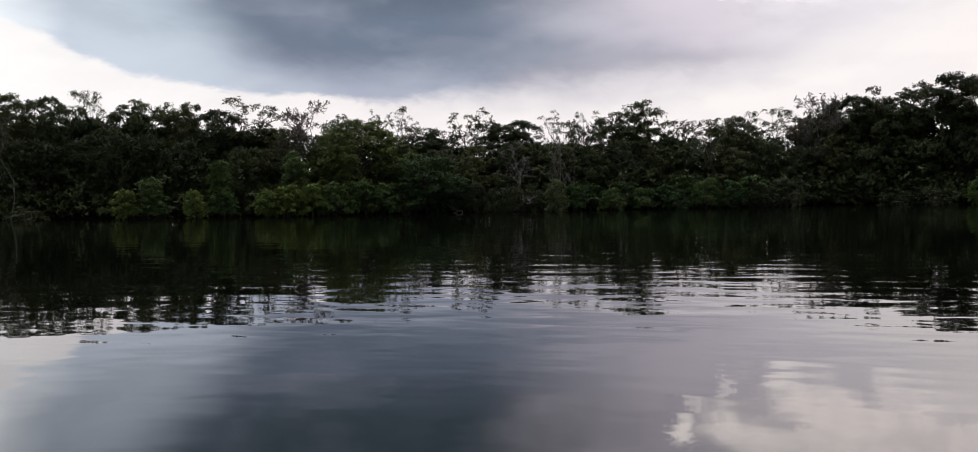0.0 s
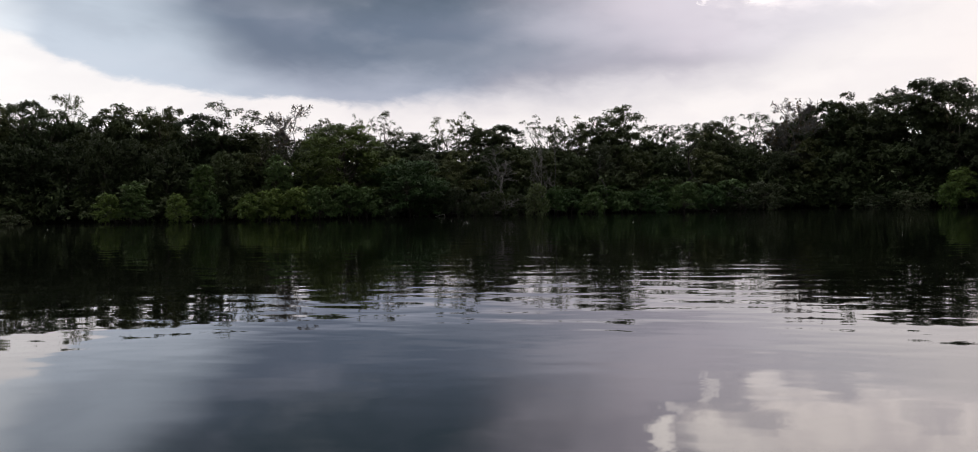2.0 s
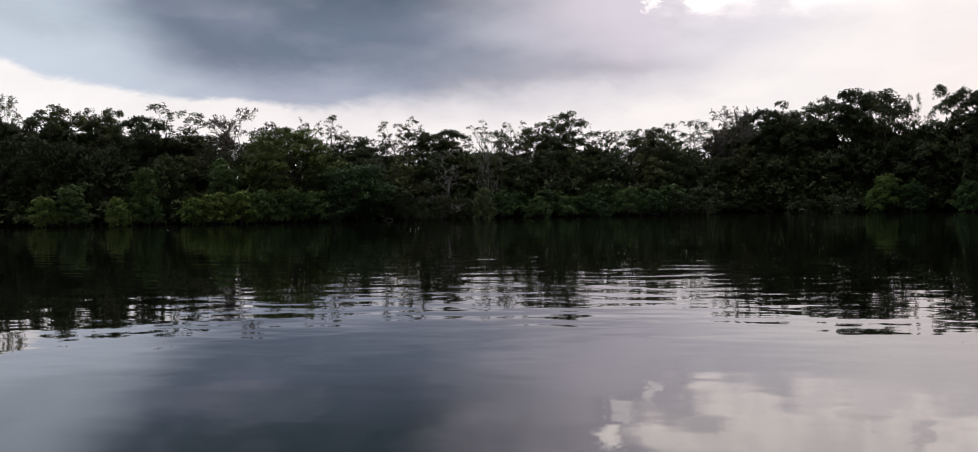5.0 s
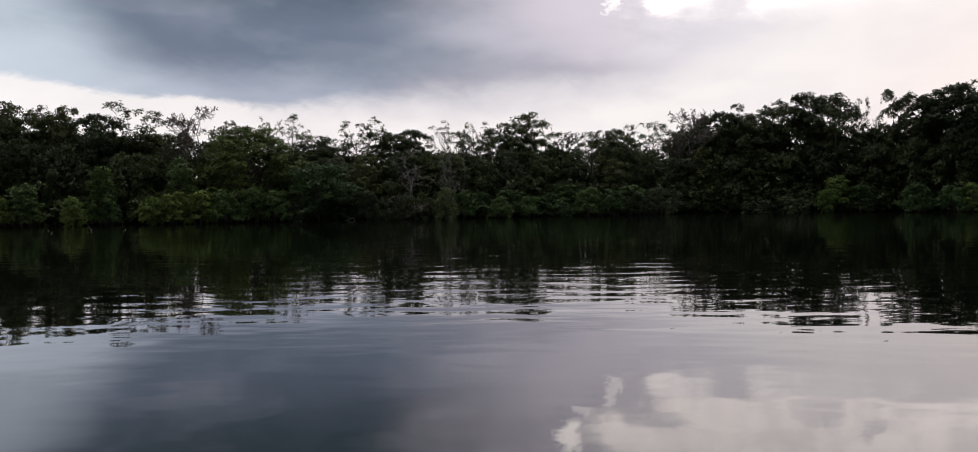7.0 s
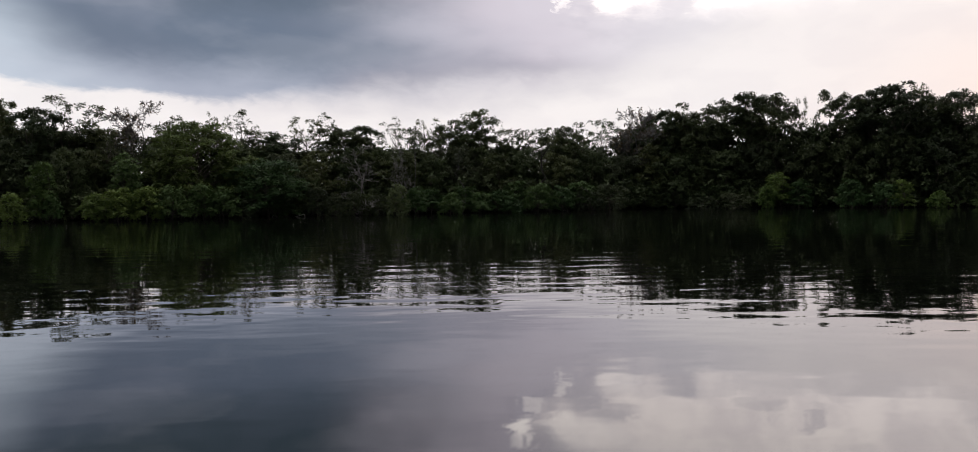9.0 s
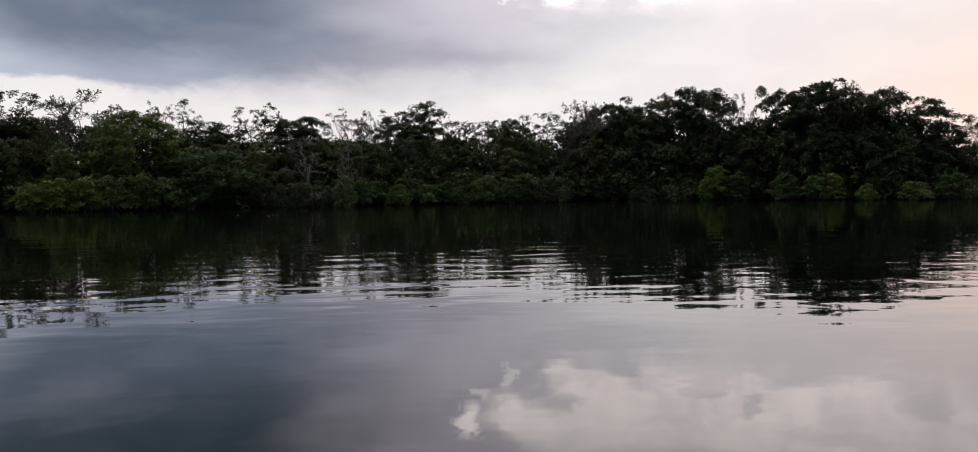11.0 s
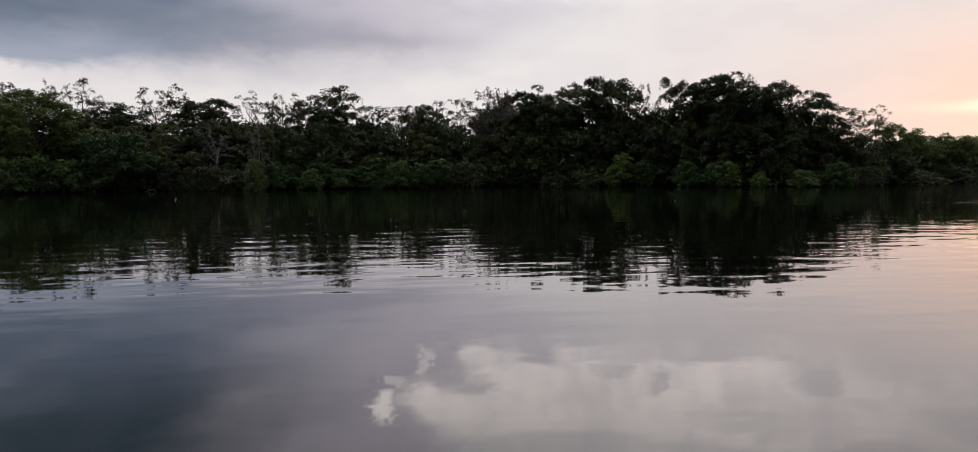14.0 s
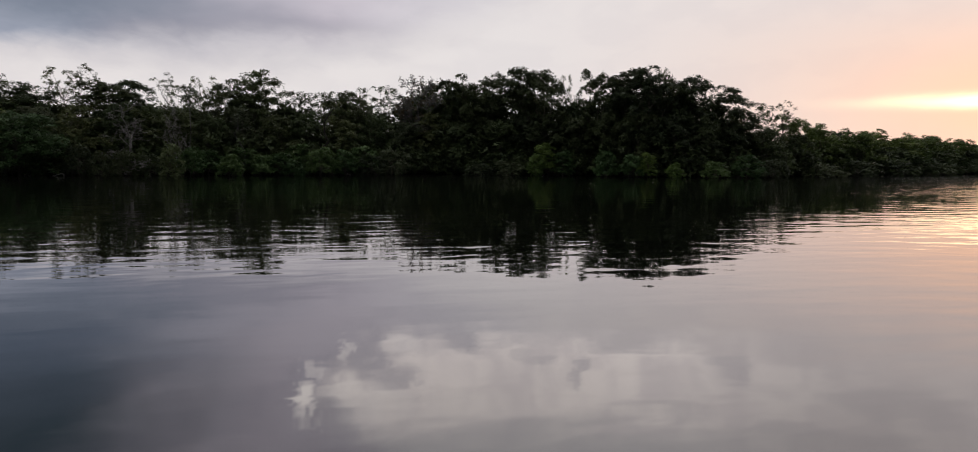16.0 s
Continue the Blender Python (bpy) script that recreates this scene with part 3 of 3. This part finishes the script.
def green_bush(rng, i):
    lobes = lobes_in(rng, 19, 0.6, 2.7, 1.3, (0.36, 0.6))
    return leafy_tree(rng, "mid-green mangrove shrub overhanging the water", "shrub", SHRUBS, LEAF_GREEN, lobes, 105, 5, 0.21, 0.9, 0.06, flat=0.62, roots=5, hollow=0.85)


def grey_bush(rng, i):
    lobes = lobes_in(rng, 22, 0.2, 2.4, 1.8, (0.35, 0.62))
    return leafy_tree(rng, "dull grey-green mangrove shrub at the water", "shrub", SHRUBS, LEAF_GREY, lobes, 80, 5, 0.19, 0.8, 0.05, roots=4)


def pale_bush(rng, i):
    lobes = lobes_in(rng, 24, 0.3, 2.9, 0.95, (0.3, 0.5), spread=0.9)
    return leafy_tree(rng, "small pale grey-green mangrove sapling, cone shaped", "shrub", SHRUBS, LEAF_PALE, lobes, 80, 5, 0.18, 0.9, 0.05, roots=4)


def great_dome(rng, i):
    rows, ends = heads_in(rng, 44, 0.9, 8.0, 3.6, (0.9, 1.5), 16, (0.32, 0.58))
    return leafy_tree(rng, "broad round-topped mangrove tree with olive green foliage", "tree", TREES, LEAF_YOUNG, rows, 62, 5, 0.19, 2.6, 0.2, flat=0.75, roots=6, ends=ends, simple=True)


def small_dome(rng, i):
    rows, ends = heads_in(rng, 30, 0.5, 4.4, 2.8, (0.7, 1.2), 15, (0.28, 0.52))
    return leafy_tree(rng, "wide rounded mangrove shrub with dull green leaves", "shrub", SHRUBS, LEAF_GREEN, rows, 66, 5, 0.18, 1.5, 0.12, flat=0.75, roots=6, ends=ends, simple=True)


def bare(rng, i):
    return bare_tree(rng, "leafless pale tree with a haze of fine twigs", DEAD, BARK_GREY, 10.0, 0.85, 4, 6, 0.10, LEAF_DRY, girth=0.07, stem=0.56, reach=(0.36, 0.56), lift=0.2, fine=0.018)


def withered(rng, i):
    return bare_tree(rng, "grey withered tree with dry leaf remnants", DEAD, BARK, 9.0, 0.6, 4, 4, 0.85, LEAF_GREY, stem=0.7, reach=(0.32, 0.54))


def dead(rng, i):
    return bare_tree(rng, "dead grey mangrove with a tangle of crooked boughs", DEAD, BARK_SILVER, 6.0, 1.0, 4, 4, 0.0, girth=0.085, stem=0.72, reach=(0.38, 0.62), lift=0.3, fine=0.02)


def leaning(rng, i):
    """A dark bare trunk that leans far over, with a thin tuft of leaves at its end."""
    thing = new("leaning_tree")
    tagged(thing, "dark leaning mangrove trunk with a small leafy end", "tree", TREES)
    w = Wood()
    line = w.limb(bent((0, 0, -0.3), (2.7, 0.2, 6.2), 0.03, rng, 7), 0.11, 0.05, 6)
    for k, end in ((3, (1.0, -0.3, 4.6)), (4, (2.6, 0.4, 5.0)), (5, (1.9, 0.5, 6.4)), (6, (3.4, 0.1, 6.7))):
        w.limb(bent(line[k], end, 0.05, rng, 4), 0.035, 0.012, 4)
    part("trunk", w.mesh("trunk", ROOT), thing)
    rows = [(3.4, 0.1, 6.7, 0.5), (1.9, 0.5, 6.4, 0.4), (2.7, 0.2, 6.5, 0.45), (2.6, 0.4, 5.2, 0.3)]
    me, verts = crown_mesh(rows, 60, 5, 0.16, rng, LEAF_OLIVE, 0.8, 0.2, True, -0.8)
    part("crown", me, thing)
    return thing, 7.0, 7.0


def slender(rng, i):
    """A pale thin stem with a few tufts at its top."""
    rows, ends = heads_in(rng, 6, 5.2, 7.0, 0.9, (0.3, 0.55), 7, (0.14, 0.28), 0.8, dome=False)
    return leafy_tree(rng, "slender pale-stemmed mangrove sapling among the trees", "tree", TREES, LEAF_GREY, rows, 70, 5, 0.15, 5.0, 0.05, flat=0.9, hollow=0.2, bark=BARK_GREY, simple=True, under=-0.8, ends=ends, twigs=1.0)


FORMS = {tall: 4, shaded_tall: 3, glow_mid: 2, sparse: 4, twiggy: 4, mid: 5, shaded_mid: 2, backing: 3, thicket: 3, low: 3, fresh_bush: 4, upright_bush: 4, green_bush: 4, grey_bush: 3, pale_bush: 1, great_dome: 1, small_dome: 1, bare: 2, withered: 2, dead: 2, leaning: 1, slender: 2}
grown, planted = {}, {}
dice = random.Random(11)


def plant(kind, x, y, height, width, turn=None):
    """One plant of a kind with its foot at x, y."""
    number = planted.get(kind, 0)
    planted[kind] = number + 1
    form = number % FORMS[kind]
    turn = dice.uniform(0, 360) if turn is None else turn
    fresh = (kind, form) not in grown
    if fresh:
        grown[kind, form] = kind(np.random.default_rng(1000 + 17 * form + 101 * list(FORMS).index(kind)), form)
    thing, tall_by, wide_by = grown[kind, form]
    foot = float(np.interp(y - bank(x), (-2, -0.4, 0.6, 2, 10, 30, 60), (-0.6, -0.3, -0.2, -0.1, 0.7, 1.8, 1.85))) - 0.06
    size = Vector((width / wide_by, width / wide_by, (height - foot) / tall_by))
    where = pose(x, y, foot, 0, 0, turn)
    if fresh:
        thing.matrix_basis = where @ Matrix.Diagonal((*size, 1))
        return thing
    first = thing.matrix_basis.to_scale()
    return copy_thing(thing, where @ Matrix.Diagonal((size.x / first.x, size.y / first.y, size.z / first.z, 1)))


# tall trees behind the bank
plant(tall, -48.1, 76.2, 12.2, 6.5)
plant(sparse, -48.4, 79.2, 11.8, 4.2)
plant(tall, -44.4, 76.9, 12.0, 6.0)
plant(sparse, -40.9, 74.7, 10.8, 4.8)
plant(sparse, -40.7, 78.7, 12.7, 4.6)
plant(tall, -36.8, 76.4, 10.9, 6.5)
plant(tall, -35.2, 78.3, 11.6, 6.1)
plant(sparse, -33.9, 80.2, 11.6, 4.2)
plant(tall, -30.3, 76.1, 11.1, 5.4)
plant(tall, -26.7, 74.2, 10.1, 6.3)
plant(sparse, -23.4, 75.4, 11.3, 7.4)
plant(tall, -21.9, 77.4, 9.2, 5.6)
plant(bare, -18.3, 76.6, 11.0, 7.2)
plant(withered, -20.2, 72.5, 8.2, 3.5)
plant(withered, -17.7, 71.7, 7.7, 3.2)
plant(sparse, -16.4, 78.8, 9.1, 4.2)
plant(great_dome, -12.0, 71.4, 8.7, 9.6)
plant(twiggy, -11.3, 77.5, 10.2, 2.8)
plant(twiggy, -8.8, 76.8, 10.5, 4.7)
plant(sparse, -7.4, 78.0, 8.5, 4.0)
plant(tall, -5.2, 78.4, 8.3, 6.6)
plant(twiggy, -2.5, 78.9, 9.9, 4.8)
plant(twiggy, -0.6, 80.2, 10.5, 3.9)
plant(tall, 1.2, 78.6, 8.9, 7.9)
plant(tall, 3.5, 80.0, 9.2, 6.8)
plant(twiggy, 6.8, 80.6, 10.1, 4.2)
plant(sparse, 8.8, 82.6, 9.2, 4.3)
plant(twiggy, 10.2, 79.7, 10.0, 3.9)
plant(sparse, 11.0, 77.7, 8.2, 4.0)
plant(tall, 12.9, 79.8, 9.9, 6.3)
plant(tall, 15.6, 78.9, 10.9, 5.8)
plant(sparse, 18.7, 81.0, 8.9, 4.2)
plant(sparse, 20.5, 80.2, 8.9, 5.3)
plant(sparse, 23.9, 81.7, 9.3, 5.3)
plant(tall, 25.0, 79.8, 9.2, 5.8)
plant(sparse, 27.7, 81.2, 9.7, 4.8)
plant(sparse, 31.6, 82.7, 10.3, 6.4)
plant(bare, 34.4, 80.4, 11.6, 7.8)
plant(sparse, 36.1, 82.6, 10.4, 5.3)
plant(tall, 38.1, 80.7, 11.2, 6.8)
plant(tall, 40.2, 79.1, 11.8, 7.4)
plant(sparse, 44.3, 81.8, 11.6, 5.3)
plant(shaded_tall, 45.2, 78.5, 12.7, 7.4)
plant(shaded_tall, 47.7, 76.7, 12.8, 7.2)

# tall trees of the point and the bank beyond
plant(shaded_tall, 48.3, 73.2, 12.3, 5.8)
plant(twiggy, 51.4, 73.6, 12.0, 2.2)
plant(shaded_tall, 53.9, 70.0, 12.5, 6.0)
plant(shaded_tall, 56.8, 68.6, 12.6, 7.0)
plant(shaded_tall, 57.5, 66.1, 12.7, 7.7)
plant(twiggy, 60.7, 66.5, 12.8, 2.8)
plant(shaded_tall, 62.8, 67.5, 12.2, 6.6)
plant(shaded_tall, 64.0, 65.5, 11.8, 6.6)
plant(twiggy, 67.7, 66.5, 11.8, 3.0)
plant(shaded_tall, 70.1, 65.5, 11.1, 6.8)
plant(sparse, 73.3, 64.8, 9.7, 5.4)
plant(sparse, 77.1, 65.6, 9.0, 5.1)
plant(twiggy, 80.1, 65.3, 9.6, 4.2)
plant(glow_mid, 83.7, 66.7, 8.1, 5.3)
plant(glow_mid, 88.1, 66.6, 7.0, 6.7)
_x = 92.5
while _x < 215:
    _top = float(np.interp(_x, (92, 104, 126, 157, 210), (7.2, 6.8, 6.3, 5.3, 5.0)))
    plant(glow_mid if _x < 150 else backing, _x, bank(_x) + 4.6 + dice.uniform(-1, 1), _top * dice.uniform(0.88, 1.06), dice.uniform(5.5, 7.5))
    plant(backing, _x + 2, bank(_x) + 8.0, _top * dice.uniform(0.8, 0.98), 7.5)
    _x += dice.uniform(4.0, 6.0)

# middle of the stand
plant(shaded_mid, -44.4, 71.5, 7.9, 5.2)
plant(shaded_mid, -41.7, 72.3, 7.3, 5.3)
plant(shaded_mid, -38.0, 72.1, 7.8, 5.3)
plant(shaded_mid, -33.9, 70.8, 8.0, 5.2)
plant(shaded_mid, -31.4, 71.6, 7.7, 4.6)
plant(shaded_mid, -28.2, 70.7, 7.0, 4.6)
plant(mid, -22.2, 70.0, 6.3, 4.5)
plant(mid, -20.6, 72.1, 6.1, 4.7)
plant(mid, -15.6, 73.5, 7.0, 4.8)
plant(mid, -4.9, 74.0, 6.0, 5.4)
plant(mid, -1.3, 73.7, 6.2, 6.0)
plant(mid, 2.3, 75.4, 6.8, 5.5)
plant(mid, 7.2, 75.2, 6.1, 5.5)
plant(mid, 10.2, 75.3, 5.8, 4.9)
plant(mid, 13.5, 76.4, 6.7, 5.0)
plant(mid, 17.0, 75.5, 6.0, 5.5)
plant(mid, 20.4, 76.8, 6.6, 5.6)
plant(mid, 24.0, 76.3, 6.2, 5.6)
plant(mid, 28.3, 77.8, 6.6, 5.7)
plant(mid, 31.8, 77.3, 5.9, 5.6)
plant(mid, 35.4, 78.2, 7.1, 5.7)
plant(mid, 37.7, 76.4, 6.3, 5.6)
plant(mid, 40.8, 76.5, 7.2, 5.6)
plant(mid, 42.9, 74.8, 6.4, 5.5)
plant(mid, 46.2, 74.8, 7.3, 5.4)
plant(low, -42.1, 70.5, 2.9, 4.5)
plant(low, -37.7, 70.7, 3.1, 3.9)
plant(low, -35.4, 70.5, 2.8, 3.4)
plant(low, -28.6, 70.3, 2.7, 3.3)
plant(low, -21.4, 70.7, 3.4, 3.4)
plant(low, -9.4, 73.0, 4.2, 4.1)
plant(low, 30.8, 76.3, 2.7, 4.2)
plant(low, 34.0, 76.7, 2.2, 3.7)
plant(low, 37.1, 75.7, 2.3, 4.2)
plant(low, 39.7, 74.9, 1.9, 3.6)
plant(low, 27.1, 76.3, 3.1, 4.2)

# middle of the stand on the point
plant(shaded_mid, 48.2, 73.0, 7.4, 5.9)
plant(shaded_mid, 50.9, 70.3, 7.0, 5.9)
plant(shaded_mid, 53.4, 67.7, 7.4, 5.8)
plant(shaded_mid, 55.9, 65.2, 7.7, 5.7)
plant(shaded_mid, 58.8, 63.1, 7.0, 5.7)
plant(shaded_mid, 63.5, 63.1, 6.8, 5.8)
plant(shaded_mid, 68.6, 63.1, 6.2, 5.3)
plant(shaded_mid, 72.9, 62.3, 5.9, 5.3)
plant(shaded_mid, 80.4, 63.9, 5.4, 5.6)
plant(low, 34.7, 77.0, 3.1, 4.3)
plant(low, 38.9, 75.7, 2.8, 4.3)
plant(low, 41.4, 74.4, 2.5, 4.3)
plant(low, 50.1, 70.7, 3.3, 4.3)
plant(low, 61.3, 62.2, 3.5, 4.2)
plant(low, 76.7, 63.2, 3.3, 4.6)
plant(low, 82.9, 64.6, 3.5, 4.8)
plant(low, 91.2, 66.3, 4.0, 5.1)
plant(low, 100.0, 67.9, 3.7, 5.4)
plant(low, 112.0, 70.0, 3.4, 5.7)

plant(mid, 3.2, 76.1, 6.4, 6.5)
plant(mid, 6.0, 77.1, 6.6, 6.0)
plant(mid, -12.2, 75.8, 8.0, 7.5)
plant(mid, -9.0, 75.6, 7.0, 6.0)
plant(thicket, 4.5, 74.9, 3.4, 6.5)
plant(thicket, 1.0, 74.6, 3.2, 6.0)
plant(low, 6.5, 73.6, 3.0, 4.0)

# shrubs along the water
plant(fresh_bush, -30.8, 64.6, 2.5, 2.5)
plant(upright_bush, -28.9, 65.4, 3.5, 2.6)
plant(fresh_bush, -24.9, 64.5, 2.4, 2.1)
plant(upright_bush, -23.3, 66.4, 4.9, 2.6)
plant(green_bush, -22.4, 65.7, 2.3, 1.7)
plant(fresh_bush, -19.0, 64.9, 2.3, 2.5)
plant(fresh_bush, -17.1, 65.2, 2.7, 2.9)
plant(fresh_bush, -15.2, 65.5, 2.8, 2.9)
plant(green_bush, -13.2, 66.2, 2.9, 3.1)
plant(green_bush, -10.8, 66.9, 3.0, 3.2)
plant(upright_bush, -17.2, 68.0, 5.7, 3.2)
plant(small_dome, -5.8, 69.8, 5.2, 8.0)
plant(green_bush, -9.2, 67.1, 2.7, 3.2)
plant(grey_bush, -7.5, 67.5, 1.8, 3.2)
plant(grey_bush, -1.3, 69.0, 2.6, 2.6)
plant(grey_bush, 0.4, 69.1, 2.1, 2.0)
plant(grey_bush, 2.1, 69.5, 2.2, 2.4)
plant(dead, 3.3, 70.6, 6.4, 5.6)
plant(low, 2.9, 70.9, 2.1, 3.4)
plant(grey_bush, 4.4, 70.4, 1.9, 2.6)
plant(dead, 6.6, 70.9, 6.2, 3.4)
plant(leaning, 19.2, 72.6, 7.6, 7.4, 0)
plant(slender, 12.7, 72.2, 6.4, 2.2)
plant(slender, 8.3, 72.8, 8.6, 2.0)
plant(slender, -42.6, 67.6, 9.4, 2.4)
plant(slender, -14.9, 76.0, 9.8, 2.4)
plant(pale_bush, 6.0, 68.5, 2.9, 2.1)
plant(green_bush, 7.8, 70.1, 2.6, 2.8)
plant(green_bush, 11.3, 69.4, 2.0, 2.5)
plant(green_bush, 14.4, 70.9, 2.0, 2.8)
plant(green_bush, 17.4, 70.1, 1.5, 2.6)
plant(green_bush, 20.3, 70.3, 2.8, 3.4)
plant(green_bush, 22.7, 71.2, 2.6, 3.3)
plant(green_bush, 9.6, 72.2, 2.4, 3.8)
plant(green_bush, 13.0, 72.9, 2.7, 4.0)
plant(green_bush, 16.2, 72.3, 2.2, 4.2)
plant(green_bush, 18.6, 73.0, 3.1, 4.0)
plant(green_bush, 25.2, 73.2, 3.0, 4.4)
plant(grey_bush, 25.8, 71.8, 2.3, 3.4)
plant(grey_bush, 28.6, 72.2, 2.7, 4.1)
plant(grey_bush, -39.8, 65.6, 0.9, 3.4)

# shrubs round the point
plant(fresh_bush, 44.2, 68.7, 2.4, 2.2)
plant(upright_bush, 46.0, 69.3, 3.7, 3.0)
plant(upright_bush, 47.3, 67.6, 2.9, 2.5)
plant(green_bush, 51.0, 64.5, 2.9, 3.3)
plant(green_bush, 53.0, 62.4, 2.5, 3.2)
plant(upright_bush, 54.1, 61.3, 2.7, 2.2)
plant(fresh_bush, 55.9, 58.8, 1.6, 2.0)
plant(grey_bush, 38.3, 71.1, 1.3, 3.8)
plant(grey_bush, 41.5, 70.3, 1.6, 3.8)

# shrubs past the point
plant(green_bush, 65.2, 57.4, 2.6, 4.1)
plant(grey_bush, 69.7, 57.7, 2.1, 3.9)
plant(green_bush, 60.7, 57.6, 1.8, 3.2)
plant(grey_bush, 81.5, 60.1, 1.7, 5.5)
plant(grey_bush, 91.5, 62.1, 2.1, 5.9)
plant(grey_bush, 102.7, 64.3, 2.1, 5.2)
plant(grey_bush, 115.0, 66.5, 2.2, 5.5)

for _x in (53.0, 57.0, 61.0, 65.0, 69.0, 73.0):
    plant(backing, _x, bank(_x) + 9.0, float(np.interp(_x, (53, 57, 61, 73), (9.0, 10.8, 11.2, 8.6))), 6.5)

for _x, _y, _h in ((-47.0, 80.5, 10.8), (-42.0, 79.5, 10.6), (-37.0, 80.0, 10.4), (-32.0, 79.5, 10.2), (-27.0, 78.5, 9.6), (38.0, 83.5, 10.4), (41.5, 82.5, 11.0), (45.0, 81.0, 11.4), (48.0, 78.0, 11.2), (58.0, 71.0, 11.4), (62.0, 70.0, 11.2)):
    plant(backing, _x, _y, _h, 6.0)

for _x in (46.0, 48.5, 51.0, 53.5, 56.0):
    plant(thicket, _x, bank(_x) + 4.6, 2.7, 5.5)
    plant(thicket, _x + 1.0, bank(_x) + 8.5, 3.4, 6.0)

# the wood goes on behind, and along the bank past both ends of the view
_x = -72.0
while _x < 215:
    top = float(np.interp(_x, (-90, -50, -25, -10, 25, 40, 50, 58, 62, 68, 80, 130, 300), (11.2, 11.2, 9.8, 8.2, 8.5, 10.6, 10.8, 9.2, 11.0, 8.8, 6.0, 4.8, 4.6)))
    for back in (11, 18):
        plant(backing, _x + dice.uniform(-2, 2), bank(_x) + back + dice.uniform(-2, 2), top * dice.uniform(0.86, 1.0), dice.uniform(6.5, 8.5))
    if -50 < _x < 80:
        plant(backing, _x + dice.uniform(1, 4), bank(_x) + 7.2, top * dice.uniform(0.5, 0.62), dice.uniform(6.0, 7.5))
    plant(thicket, _x + dice.uniform(-2, 2), bank(_x) + 4.8, dice.uniform(2.2, 3.0), dice.uniform(7.0, 8.5))
    plant(thicket, _x + dice.uniform(-2, 2), bank(_x) + 14.0, dice.uniform(4.0, 4.8), dice.uniform(7.5, 8.5))
    plant(thicket, _x + dice.uniform(-2, 2), bank(_x) + 9.0, dice.uniform(2.8, 3.8), dice.uniform(7.0, 8.5))
    if _x < -56 or _x > 100:
        plant(backing, _x, bank(_x) + 4, 6.5 if _x < 0 else 4.2, 7.5)
        plant(thicket, _x + 2, bank(_x + 2) + 0.5, 2.6, 6.0)
    _x += 6.2 if _x < 100 else 8.5


def make_undergrowth():
    """Leaf litter, seedlings and trailing twigs between the stems."""
    rng = np.random.default_rng(77)
    x = rng.uniform(-75, 130, 9000)
    y = np.array([bank(v) for v in x]) + rng.uniform(0.8, 15, 9000)
    z = 0.3 + 3.4 * rng.uniform(0, 1, 9000) ** 1.6
    base, way, length, width, face = tufts(np.stack([x, y, z], 1), unit(rng.normal(size=(9000, 3)) + (0, 0, 0.7)), 6, 0.42, rng)
    ob = new("undergrowth", leaf_mesh("undergrowth", base, way, length, width, face, rng, LEAF_DEEP, True)[0])
    tagged(ob, "dark tangled undergrowth between the mangrove stems", "undergrowth", kind="stuff")


make_undergrowth()


def driftwood(x, turn, size):
    """A bleached, bent branch stranded at the water's edge."""
    rng = np.random.default_rng(int(x * 10) + 900)
    w = Wood()
    w.limb([(-0.9, 0.1, -0.05), (-0.4, 0.02, 0.08), (0.1, -0.03, 0.22), (0.45, 0.0, 0.36), (0.68, 0.03, 0.30), (0.76, 0.04, -0.15)], 0.035, 0.06, 6)
    w.limb(bent((0.1, -0.03, 0.22), (-0.15, 0.1, 0.6), 0.05, rng), 0.025, 0.01, 4)
    ob = new("driftwood", w.mesh("driftwood", BARK_PALE))
    ob.matrix_basis = pose(x, bank(x) - 0.35, -0.06, 0, 0, turn) @ Matrix.Diagonal((size, size, size, 1))
    tagged(ob, "bleached crooked driftwood branch at the water's edge", "driftwood", "driftwood on the bank")


driftwood(-2.9, 8, 0.75)
driftwood(-7.3, -20, 0.45)
driftwood(-4.9, 170, 0.5)
driftwood(11.6, 15, 0.5)
driftwood(23.4, 190, 0.55)
